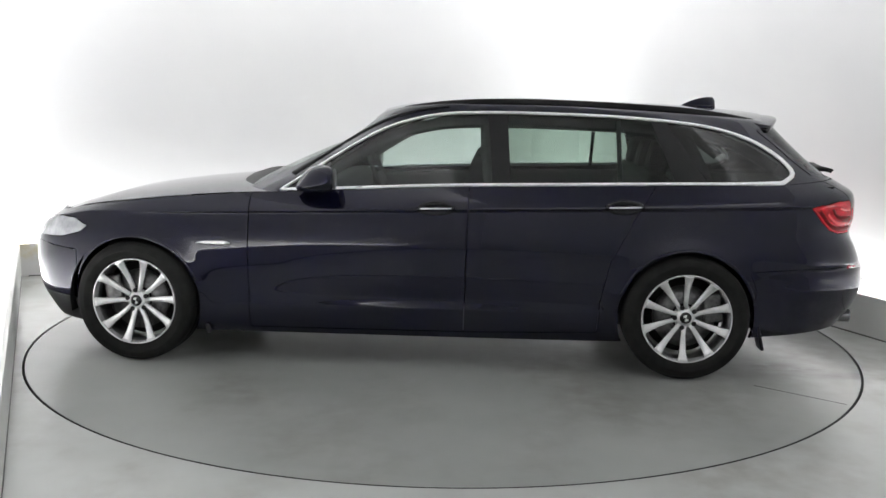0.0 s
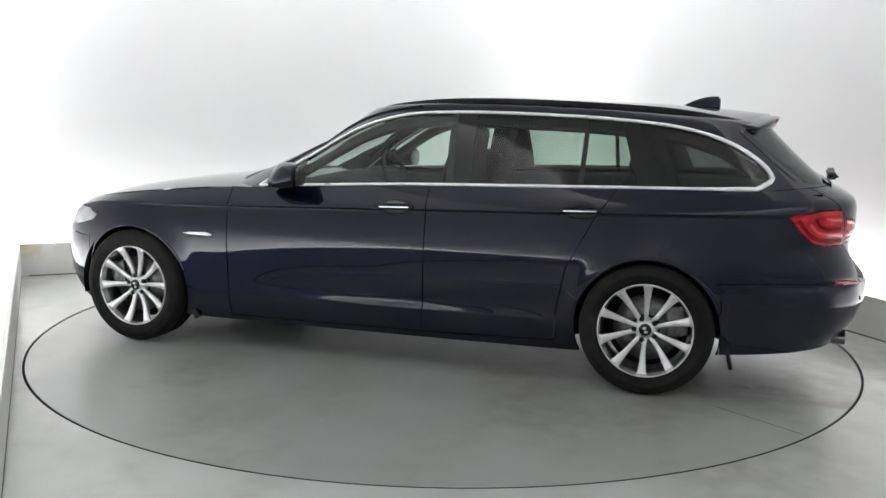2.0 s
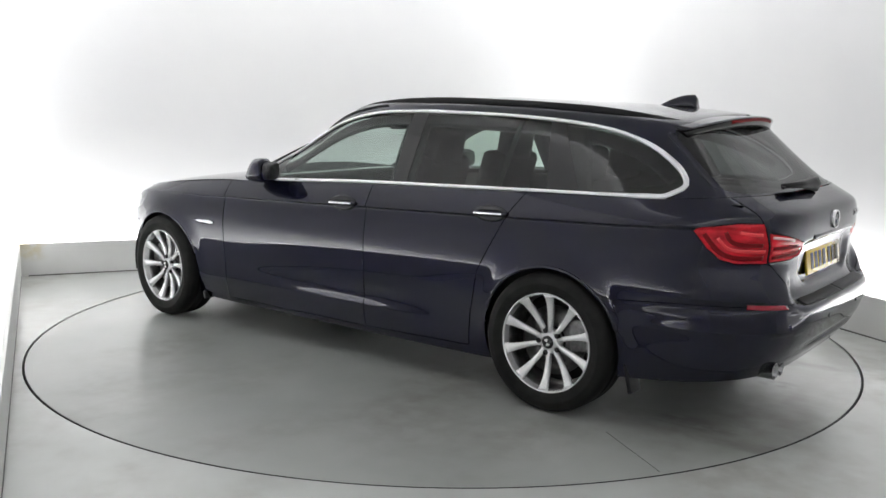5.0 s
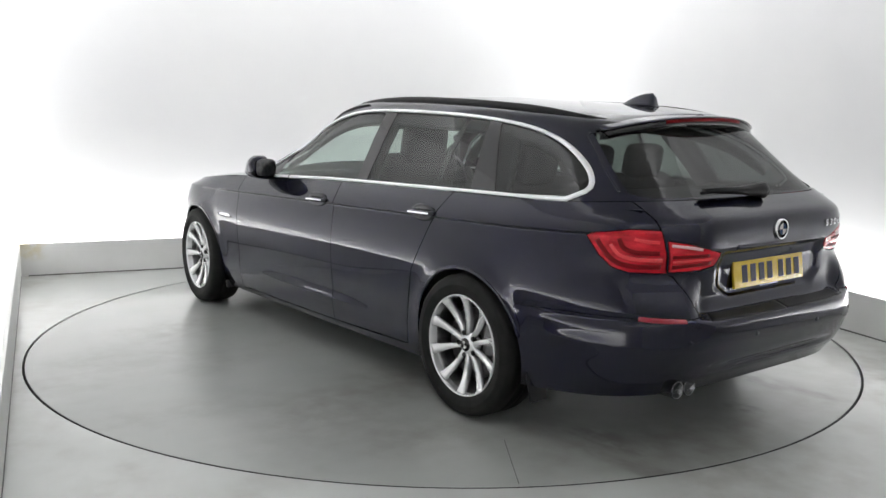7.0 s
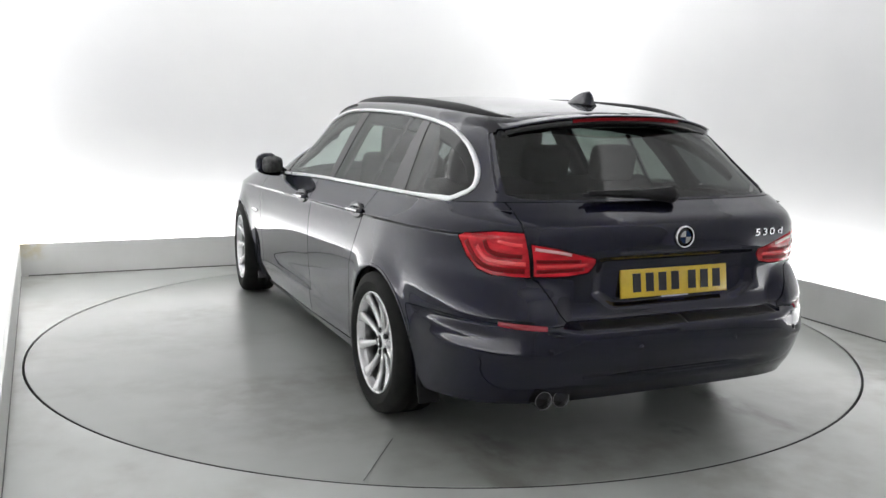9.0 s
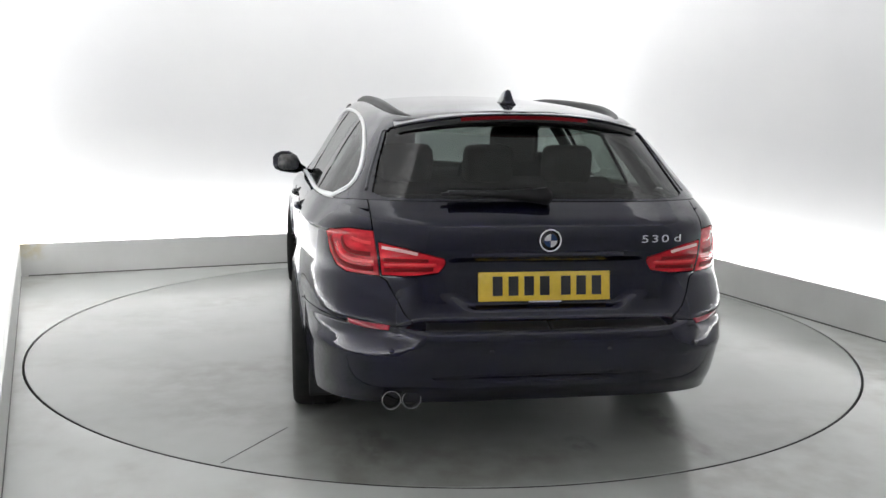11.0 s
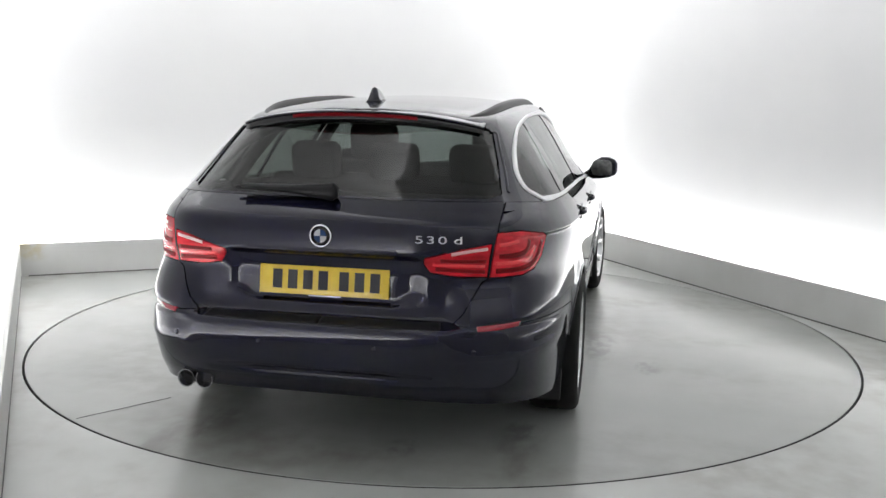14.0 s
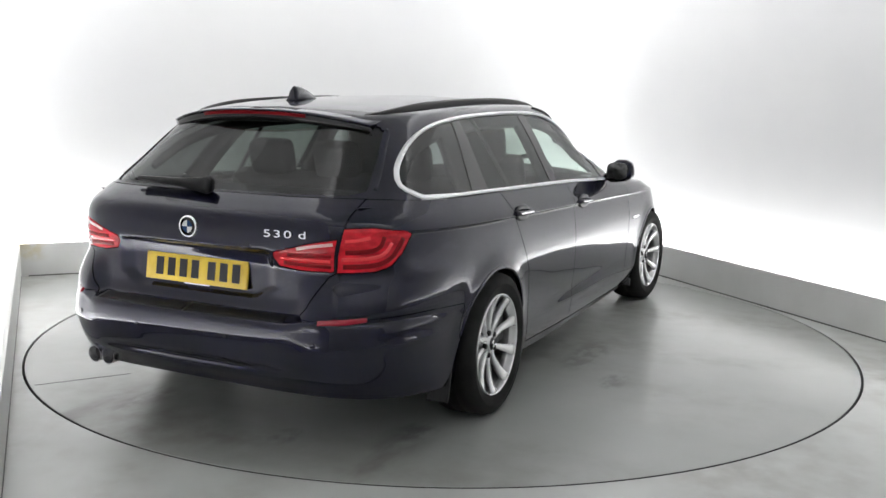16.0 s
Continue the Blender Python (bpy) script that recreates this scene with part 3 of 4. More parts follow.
# panels below the belt
lower.cut([(-0.1, 0.595), (0.50, 0.595), (0.55, 0.65), (0.61, 0.765), (0.637, 0.780), (0.662, 0.955), (0.675, 1.2), (-0.1, 1.2)], "yz", GATE, [BODY], at_rear)
lower.cut([(0.5, 0.780), (0.80, 0.782), (0.87, 0.800), (0.93, 0.845), (0.985, 0.918), (0.955, 0.930), (0.80, 0.952), (0.5, 0.952)], "sz", LAMP_O, [BODY], at_rear)
lower.cut([(0.395, 0.835), (0.42, 0.800), (0.50, 0.787), (0.628, 0.784), (0.644, 0.912), (0.55, 0.896), (0.45, 0.868), (0.40, 0.855)], "yz", LAMP_I, [GATE], at_rear)
lower.cut([(-2.7, 0.1), (-1.84, 0.1), (-1.84, 0.5), (-1.80, 0.585), (-2.05, 0.60), (-2.3, 0.605), (-2.7, 0.605)], "xz", RBUMP, [BODY])
lower.cut([(1.84, 0.1), (2.5, 0.1), (2.5, 0.64), (1.83, 0.60)], "xz", FBUMP, [BODY])
lower.cut([(1.76, 0.735), (1.80, 0.70), (1.93, 0.665), (2.5, 0.62), (2.5, 0.72), (2.12, 0.745), (1.95, 0.775), (1.84, 0.77)], "xz", HEAD, [BODY, FBUMP])
lower.cut([(1.5, 0.1), (2.5, 0.1), (2.5, 0.34), (1.95, 0.33), (1.5, 0.30)], "xz", FLIP, [FBUMP])
for cx in (AXLE, -AXLE):
    lower.cut(circle(cx, HUB_Z, ARCH_R), "xz", ARCH, [BODY, RBUMP, FBUMP, FLIP], on_flank)
lower.cut([(-0.31, 0.215), (0.85, 0.205), (0.855, 0.6), (0.84, 1.2), (-0.33, 1.2)], "xz", FDOOR, [BODY], on_flank)
lower.cut([(-0.31, 0.215), (-0.33, 1.2), (-1.42, 1.2), (-1.20, 0.86), (-1.075, 0.62), (-1.03, 0.40), (-1.02, 0.235)], "xz", RDOOR, [BODY], on_flank)

# glazing above the belt
DLO = [(0.70, 0.948), (0.50, 1.080), (0.32, 1.196), (0.14, 1.292), (-0.04, 1.349), (-0.22, 1.376), (-0.52, 1.385), (-0.84, 1.381), (-1.14, 1.371),
       (-1.44, 1.349), (-1.66, 1.315), (-1.84, 1.255), (-1.985, 1.165), (-2.042, 1.098), (-2.04, 1.082), (-1.970, 1.042)]
DLO_TOP = smooth_path(DLO[:-2], 84).tolist() + [DLO[-2], (-2.0, 1.066), DLO[-1]]
low_edge = [(x, float(z_belt(x)) + 0.008) for x in np.linspace(-1.94, 0.66, 40)]
OUTLINE = DLO_TOP + low_edge
BODYU, PANE_F, PILLAR_B, PANE_R, PANE_Q, PILLAR_C, PANE_C, SCREEN, BACKLIGHT, SAIL = range(10)
upper.cut(OUTLINE, "xz", PILLAR_B, [BODYU], on_flank)
upper.cut([(1.0, 0.8), (-0.47, 0.8), (-0.40, 1.5), (1.0, 1.5)], "xz", PANE_F, [PILLAR_B], on_flank)
upper.cut([(1.0, 0.8), (0.44, 0.8), (0.44, 1.5), (1.0, 1.5)], "xz", SAIL, [PANE_F], on_flank)
upper.cut([(-0.56, 0.8), (-1.119, 0.8), (-1.119, 1.5), (-0.51, 1.5)], "xz", PANE_R, [PILLAR_B], on_flank)
upper.cut([(-1.119, 0.8), (-1.49, 0.8), (-1.24, 1.5), (-1.119, 1.5)], "xz", PANE_Q, [PILLAR_B], on_flank)
upper.cut([(-1.60, 1.0), (-2.2, 0.9), (-2.2, 1.5), (-1.33, 1.5), (-1.385, 1.33)], "xz", PANE_C, [PILLAR_B], on_flank)
upper.cut([(-1.119, 0.8), (-2.3, 0.8), (-2.3, 1.5), (-1.119, 1.5)], "xz", PILLAR_C, [PILLAR_B], on_flank)
upper.cut([(-0.1, 1.066), (0.61, 1.066), (0.648, 1.08), (0.608, 1.20), (0.562, 1.315), (0.525, 1.345), (-0.1, 1.352)], "yz", BACKLIGHT, [BODYU], at_rear)
upper.cut([(-0.1, 0.9), (0.70, 0.9), (0.56, 1.20), (0.46, 1.338), (-0.1, 1.358)], "yz", SCREEN, [BODYU], lambda M: M[..., 0] > 0.12)
for sheet in (lower, upper):
    freeze(sheet)

GAPW, LIP = 0.0028, 0.022
part("body_shell", join_bm(lower.panel([BODY], GAPW, LIP, whole=True), upper.panel([BODYU], 0, 0.02, whole=True)), PAINT, car, "dark blue-black metallic painted shell")
for flank in (False, True):
    for nm, lb in (("front_door", FDOOR), ("rear_door", RDOOR)):
        part(nm, lower.panel([lb], GAPW, LIP, mirror=flank), PAINT, car)
    part("tail_lamp", lower.panel([LAMP_O], GAPW * 0.6, LIP, mirror=flank), LAMP_RED, car, "red lamp glass wrapping the rear corner")
    part("tailgate_lamp", lower.panel([LAMP_I], GAPW * 0.6, LIP, mirror=flank), LAMP_RED, car, "red lamp glass on the tailgate")
    part("headlamp", lower.panel([HEAD], GAPW * 0.6, LIP, mirror=flank), HEADLAMP, car, "clear headlamp with a bright reflector")
    for nm, lb, mt, tx in (("front_side_window", PANE_F, GLASS_FRONT, "lightly tinted front side window"), ("rear_side_window", PANE_R, GLASS_REAR, "tinted rear side window"),
                           ("quarter_window", PANE_Q, GLASS_REAR, "small fixed tinted window"), ("cargo_window", PANE_C, GLASS_CARGO, "smoked load bay window"),
                           ("window_pillar", PILLAR_B, BLACK_GLOSS, "black gloss pillar cover"), ("window_pillar", PILLAR_C, BLACK_GLOSS, "black gloss pillar cover"), ("mirror_triangle", SAIL, BLACK_GLOSS, "black panel behind the door mirror")):
        pane = part(nm, upper.panel([lb], 0, 0, 0.004 if mt is BLACK_GLOSS else 0.007, mirror=flank), mt, car, tx)
        pane.visible_shadow = mt is BLACK_GLOSS
tailgate = part("tailgate", lower.panel([GATE], GAPW, LIP, whole=True), PAINT, car)
part("rear_bumper", lower.panel([RBUMP], GAPW * 0.4, LIP, whole=True), PAINT, car)
part("front_lip", lower.panel([FLIP], GAPW, LIP, whole=True), BLACK_PLASTIC, car, "black plastic lower front lip")
part("front_bumper", lower.panel([FBUMP], GAPW, LIP, whole=True), PAINT, car)
back_pane = part("rear_window", upper.panel([BACKLIGHT], 0, 0, 0.006, whole=True), GLASS_BACK, car, "smoked rear window")
front_pane = part("windscreen", upper.panel([SCREEN], 0, 0, 0.006, whole=True), GLASS_FRONT, car, "lightly tinted windscreen")
back_pane.visible_shadow = front_pane.visible_shadow = False


def field_bm(x0, x1, nx, half, height, ny=24):
    """A skin over the plan: half-width and height by x."""
    bm = bmesh.new()
    rows = []
    for x in np.linspace(x0, x1, nx):
        w = float(half(x))
        rows.append([bm.verts.new((x, w * f, float(height(x, f)))) for f in np.linspace(-1, 1, 2 * ny + 1)])
    for p, q in zip(rows, rows[1:]):
        for k in range(2 * ny):
            bm.faces.new((p[k], q[k], q[k + 1], p[k + 1]))
    bmesh.ops.recalc_face_normals(bm, faces=bm.faces[:])
    bm.normal_update()
    if sum(f.normal.z for f in bm.faces) < 0:
        bmesh.ops.reverse_faces(bm, faces=bm.faces[:])
    return bm


top = upper.P[-1]
top_x, top_y = top[:, 0], top[:, 1]
rear_end, front_end = top_x.min() + 0.001, top_x.max() - 0.001
order = np.argsort(top_x)
roof_half = lambda x: np.interp(x, top_x[order], top_y[order])
roof_top = lambda x: z_roof(x) + 0.028 + 0.010 * np.clip((-1.1 - x) / 0.6, 0, 1) - 0.018 * np.clip((x + 0.7) / 0.7, 0, 1)
part("roof", field_bm(rear_end, front_end, 90, roof_half, lambda x, f: roof_top(x) - (roof_top(x) - z_roof(x) + 0.012) * abs(f) ** 2.2), PAINT, car)
part("headliner", field_bm(rear_end + 0.1, front_end - 0.05, 30, lambda x: roof_half(x) + 0.01, lambda x, f: z_roof(x) - 0.04 - 0.01 * abs(f), 8), HEADLINER, car, "pale grey fabric headliner")
btop = lower.P[-1]
bo = np.argsort(btop[:, 0])
bonnet_half = lambda x: np.interp(x, btop[bo, 0], btop[bo, 1]) - 0.004
part("bonnet", field_bm(0.55, 2.19, 50, bonnet_half, lambda x, f: z_belt(x) + 0.004 + 0.036 * (1 - abs(f) ** 2.6) * min(1, (2.26 - x) / 0.5) - 0.03 * max(0, 0.9 - x)), PAINT, car)


def skin_path(sheet, pts, kind, where, lift=0.0):
    res = [sheet.on(q, kind, where) for q in pts]
    return [p + n * lift for p, n in res], [n for p, n in res]


# bright window surround, one closed strip on each flank
ring_pts = smooth_path(OUTLINE, 220, True)
pp, nn = skin_path(upper, ring_pts, "xz", lambda P: P[..., 1] > 0.4)
pp, nn = np.array(pp), np.array(nn)
for it in range(1):
    pp = (np.roll(pp, 1, 0) + 2 * pp + np.roll(pp, -1, 0)) / 4
    nn = (np.roll(nn, 1, 0) + 2 * nn + np.roll(nn, -1, 0)) / 4
wide = 0.0160 + 0.009 * np.clip((-1.70 - ring_pts[:, 0]) / 0.25, 0, 1)
both("window_surround", ribbon_bm(pp, nn, wide, 0.007, True, 0.006), SATIN, car, "bright satin aluminium window surround")

# matt black trim between the surround and the windscreen
seal_pts = smooth_path([(x + 0.024, z + 0.034) for x, z in [(0.62, 1.000)] + DLO[1:6]], 60)
a, c = skin_path(upper, seal_pts, "xz", lambda P: P[..., 1] > 0.4)
both("screen_trim", ribbon_bm(a, c, np.linspace(0.046, 0.006, 60), 0.008, False, 0.006), RAIL, car, "matt black windscreen edge trim")

bar_pts = [(-1.119, z) for z in np.linspace(float(z_belt(-1.119)) + 0.012, 1.368, 14)]
a, c = skin_path(upper, bar_pts, "xz", lambda P: P[..., 1] > 0.4)
both("window_bar", ribbon_bm(np.array(a) - 0.013 * np.array(c), c, 0.024, 0.001, False, 0.012), BLACK_GLOSS, car, "thin black window bar")

# dark inner frames of the side windows, set in behind the glass
def inner_frame(name, pts, width):
    path = smooth_path(pts, 40)
    a, c = skin_path(upper, path, "xz", lambda P: P[..., 1] > 0.4)
    both(name, ribbon_bm(np.array(a) - 0.040 * np.array(c), c, width, 0.004, False, 0.022), LINING, car, "dark inner window frame")


inner_frame("window_frame", [(x * 0.99 - 0.008, z - 0.021) for x, z in DLO[1:13]], 0.066)
inner_frame("pillar_trim", [(-0.475, float(z_belt(-0.475)) + 0.02), (-0.455, 1.2), (-0.445, 1.36)], 0.15)
inner_frame("pillar_trim", [(-1.53, float(z_belt(-1.53)) + 0.02), (-1.47, 1.2), (-1.40, 1.33)], 0.17)

# slim blades down the sides of the rear window
blade_pts = smooth_path([(0.668, 1.085), (0.640, 1.16), (0.606, 1.24), (0.574, 1.318)], 26)
a, c = skin_path(upper, blade_pts, "yz", at_rear)
both("window_blade", ribbon_bm(a, c, 0.013, 0.003, False, 0.006), PAINT, car, "slim gloss blade beside the rear window")

# roof rails
rail_x = np.linspace(0.06, -1.90, 60)
rail = []
for k, x in enumerate(rail_x):
    t = k / 59
    up = 0.027 * math.sin(min(1, t / 0.34) * math.pi / 2) * math.sin(min(1, (1 - t) / 0.25) * math.pi / 2)
    y = min(float(roof_half(x)), 0.555) - 0.030
    c = Vector((x, y, float(z_roof(x)) - 0.008 + up))
    rail.append([c + Vector((0, 0.018, -0.05)), c + Vector((0, 0.017, -0.006)), c + Vector((0, 0.008, 0)), c + Vector((0, -0.010, 0)), c + Vector((0, -0.017, -0.008)), c + Vector((0, -0.017, -0.055))])
both("roof_rail", loft_bm(rail), RAIL, car, "black roof rail")


# spoiler at the roof's rear edge, with its stop lamp
def spoiler_line(y):
    f = abs(y) / 0.53
    return -2.082 + 0.125 * f ** 2.6, 1.397 - 0.058 * f ** 2.4


def spoiler_rows():
    rows = []
    for y in np.linspace(-0.53, 0.53, 45):
        tip, z = spoiler_line(y)
        rows.append([(-1.84, y, z + 0.012), (-1.88, y, z + 0.010), (tip + 0.02, y, z - 0.002), (tip + 0.003, y, z - 0.005), (tip, y, z - 0.009), (tip + 0.008, y, z - 0.013), (-1.87, y, z - 0.024)])
    return rows


def spoiler_band(y0, n, depth, rise):
    rows = []
    for y in np.linspace(-y0, y0, n):
        tip, z = spoiler_line(y)
        rows.append([(tip + 0.016, y, z - rise), (tip + 0.006, y, z - rise - 0.004), (tip + 0.014, y, z - rise - depth), (tip + 0.06, y, z - rise - depth - 0.004), (tip + 0.06, y, z - rise)])
    return rows


part("roof_spoiler", loft_bm(spoiler_rows()), PAINT, car)
part("spoiler_underside", loft_bm(spoiler_band(0.525, 41, 0.040, 0.012)), BLACK_GLOSS, car, "black underside of the spoiler")
stop = []
for y in np.linspace(-0.27, 0.27, 17):
    tip, z = spoiler_line(y)
    stop.append([(tip + 0.014, y, z - 0.013), (tip + 0.003, y, z - 0.014), (tip + 0.006, y, z - 0.027), (tip + 0.018, y, z - 0.029)])
part("stop_lamp", loft_bm(stop), LAMP_DEEP, car, "red high-level stop lamp strip")

# aerial fin
fin = []
for t in np.linspace(0, 1, 16):
    x = -1.765 + 0.205 * t
    h = (0.070 if t > 0.05 else 0.055) * (1 - t ** 1.9) + 0.002
    w = 0.040 * (1 - 0.9 * t) ** 0.5
    zb = float(roof_top(x)) - 0.006
    fin.append([(x, w, zb), (x, w * 0.6, zb + h * 0.35), (x, 0.010 * (1 - t) + 0.002, zb + h * 0.9), (x, 0, zb + h), (x, -0.010 * (1 - t) - 0.002, zb + h * 0.9), (x, -w * 0.6, zb + h * 0.35), (x, -w, zb)])
part("aerial_fin", loft_bm(fin), PAINT, car, "small shark-fin roof aerial")


# wheels
def wheel(cx, side):
    w = new("wheel")
    w.parent = car
    y_face = 0.948 if cx > 0 else 0.958
    w.matrix_local = pose(cx, side * (y_face - 0.02), HUB_Z) @ pose(0, 0, 0, 0, 0, (0 if side > 0 else 180) - (4.0 if cx > 0 else 0.0))
    return w


def tyre_bm():
    prof = [(0.243, -0.20), (0.262, -0.212), (0.300, -0.216), (0.322, -0.205), (0.331, -0.18), (0.333, -0.14), (0.329, -0.135), (0.329, -0.128), (0.333, -0.124), (0.333, -0.085),
            (0.329, -0.081), (0.329, -0.074), (0.333, -0.070), (0.331, -0.022), (0.323, 0.000), (0.306, 0.012), (0.285, 0.0145), (0.283, 0.0155), (0.279, 0.0145), (0.262, 0.010), (0.240, 0.002), (0.235, -0.010)]
    return lathe_bm(prof, 96)


def rim_bm():
    prof = [(0.224, -0.034), (0.227, -0.028), (0.228, -0.010), (0.2295, 0.002), (0.232, 0.0065), (0.2355, 0.006), (0.2375, 0.0005), (0.2385, -0.012), (0.2385, -0.02)]
    return lathe_bm(prof, 96)


def barrel_bm():
    return lathe_bm([(0.236, -0.19), (0.230, -0.15), (0.215, -0.10), (0.217, -0.05), (0.2245, -0.0335)], 96)


def spoke_bm(a, lean):
    """One tapering, dished spoke at the angle a, its root leaning towards its neighbour."""
    rings = []
    for r, y, w, t in ((0.045, -0.034, 0.012, 0.03), (0.09, -0.036, 0.0125, 0.030), (0.14, -0.030, 0.0150, 0.028), (0.185, -0.018, 0.0185, 0.026), (0.215, -0.006, 0.0235, 0.022), (0.229, 0.001, 0.029, 0.02)):
        g = a + lean * max(0.0, 1 - (r - 0.045) / 0.15)
        c, s = math.cos(g), math.sin(g)
        pts = []
        for o, d in ((-w, -t), (-w, -0.007), (-w * 0.72, 0), (w * 0.72, 0), (w, -0.007), (w, -t)):
            pts.append((r * c - o * s, y + d, r * s + o * c))
        rings.append(pts)
    return loft_bm(rings)


for cx, side in ((AXLE, 1), (-AXLE, 1), (AXLE, -1), (-AXLE, -1)):
    w = wheel(cx, side)
    tagged(w, "ten-spoke silver alloy wheel with a black tyre")
    part("tyre", tyre_bm(), RUBBER, w, "black rubber tyre")
    part("rim", rim_bm(), ALLOY, w)
    part("rim_barrel", barrel_bm(), BARREL, w, "rim barrel coloured darker for the shade between the spokes")
    spin = 0.56 if cx > 0 else 0.34
    for k in range(10):
        part("spoke", spoke_bm(2 * math.pi * k / 10 + spin, 0.03 if k % 2 else -0.03), ALLOY, w)
    part("hub", lathe_bm([(0.0, -0.026), (0.032, -0.026), (0.036, -0.032), (0.043, -0.036), (0.056, -0.041), (0.060, -0.07)], 48), ALLOY, w)
    part("hub_cap", lathe_bm([(0.0, -0.020), (0.026, -0.021), (0.031, -0.025), (0.033, -0.032)], 32), BLACK_GLOSS, w, "black hub cap with pale quarters")
    q = bmesh.new()
    for a0 in (0.4, 0.4 + math.pi):
        vs = [q.verts.new((0, -0.0185, 0))] + [q.verts.new((0.017 * math.cos(a0 + t), -0.0188, 0.017 * math.sin(a0 + t))) for t in np.linspace(0, math.pi / 2, 7)]
        q.faces.new(vs[::-1])
    bmesh.ops.solidify(q, geom=q.faces[:], thickness=0.002)
    part("cap_emblem", q, WHITE, w, "pale quarters on the cap")
    for k in range(5):
        a = 2 * math.pi * (k + 0.5) / 5 + spin + 0.25
        part("wheel_bolt", lathe_bm([(0.0, -0.0305), (0.008, -0.0305), (0.011, -0.0315), (0.0125, -0.035), (0.0125, -0.05)], 14, pose(0.055 * math.cos(a), 0.003, 0.055 * math.sin(a))), TAR, w, "dark recessed wheel bolt")
    part("brake_disc", lathe_bm([(0.07, -0.075), (0.165, -0.075), (0.165, -0.098), (0.07, -0.098)], 48), DISC, w, "grey steel brake disc")
    part("caliper", box_bm(0.10, 0.07, 0.16, pose(0.145 if cx > 0 else -0.145, -0.085, 0.05, 0, 8, 0), 0.015), DISC, w)
    # added dark disc, the shade behind hub and spokes
    part("wheel_shade_disc", lathe_bm([(0.0, -0.13), (0.205, -0.13), (0.205, -0.14), (0.0, -0.14)], 32), TAR, w, "dark disc added for the shade inside the wheel")


# rolled arch edges
for cx in (AXLE, -AXLE):
    pts = [(cx + (ARCH_R + 0.005) * math.cos(t), HUB_Z + (ARCH_R + 0.005) * math.sin(t)) for t in np.linspace(0.30, math.pi - 0.30, 60)]
    ap, an = skin_path(lower, pts, "xz", lambda P: P[..., 1] > 0.6)
    ap, an = np.array(ap), np.array(an)
    for it in range(2):
        ap[1:-1] = (ap[:-2] + 2 * ap[1:-1] + ap[2:]) / 4
        an[1:-1] = (an[:-2] + 2 * an[1:-1] + an[2:]) / 4
    both("arch_edge", ribbon_bm(ap, an, 0.017, 0.003, False, 0.012), PAINT, car)

# wheel housings and floor pan
for cx in (AXLE, -AXLE):
    arch = [[(cx + 0.380 * math.cos(a), y, HUB_Z + 0.380 * math.sin(a)) for a in np.linspace(-0.2, math.pi + 0.2, 30)] for y in (0.88, 0.7, 0.58)]
    both("wheel_housing", loft_bm(arch, False, False), TAR, car, "black wheel housing")
    side_wall = bmesh.new()
    c = side_wall.verts.new((cx, 0.58, HUB_Z))
    vs = [side_wall.verts.new((cx + 0.38 * math.cos(a), 0.58, HUB_Z + 0.38 * math.sin(a))) for a in np.linspace(-0.2, math.pi + 0.2, 30)]
    for a, b in zip(vs, vs[1:]):
        side_wall.faces.new((c, a, b))
    both("housing_back", side_wall, TAR, car, "black wheel housing")
part("floor_pan", field_bm(-2.36, 2.0, 40, lambda x: (0.5 if x > 1.88 or x < -2.05 else 0.78) if abs(abs(x) - AXLE) > 0.42 else 0.57, lambda x, f: float(z_bottom(x)) + 0.02, 3), TAR, car, "black underbody")
both("mud_flap", box_bm(0.018, 0.10, 0.19, pose(-1.878, 0.838, 0.255, 0, 14, 0), 0.006), RAIL, car, "black rubber mud flap")
both("front_splash_lip", box_bm(0.02, 0.15, 0.05, pose(1.09, 0.82, 0.185, 0, 10, 0), 0.005), BLACK_PLASTIC, car)

# door mirrors
def moved(bm):
    bm.transform(pose(0.014, -0.008, -0.006))
    return bm


def mirror_case():
    rings = []
    for y0, sx, sz, cz, cx in ((0.845, 0.05, 0.035, 0.975, 0.53), (0.875, 0.075, 0.05, 0.99, 0.525), (0.90, 0.125, 0.11, 1.012, 0.50), (0.95, 0.135, 0.135, 1.03, 0.475), (1.00, 0.12, 0.125, 1.035, 0.455), (1.035, 0.085, 0.095, 1.035, 0.44), (1.05, 0.03, 0.05, 1.035, 0.435)):
        pts = []
        y = 0.845 + 1.06 * (y0 - 0.845)
        for t in np.linspace(0, 2 * math.pi, 24, endpoint=False):
            c, s = math.cos(t), math.sin(t)
            e = 0.55
            px, pz = abs(c) ** e * (1 if c > 0 else -1), abs(s) ** e * (1 if s > 0 else -1)
            px = px if px > 0 else px * 0.45
            reach = 0.95 - 0.35 * pz if px > 0 else 0.72
            pts.append((cx - 0.055 + px * sx * reach, y, cz + pz * sz * 0.54))
        rings.append(pts)
    return loft_bm(rings)


both("door_mirror", moved(mirror_case()), PAINT, car, "door mirror with a dark painted case")
def mirror_pane():
    rings = []
    for x, g in ((0.366, 1.0), (0.360, 0.98)):
        pts = []
        for t in np.linspace(0, 2 * math.pi, 28, endpoint=False):
            c, s = math.cos(t), math.sin(t)
            py, pz = abs(c) ** 0.6 * (1 if c > 0 else -1), abs(s) ** 0.6 * (1 if s > 0 else -1)
            pts.append((x + -0.0042 * py, 0.962 + 0.068 * py * g, 1.032 + 0.052 * pz * g))
        rings.append(pts)
    return loft_bm(rings)


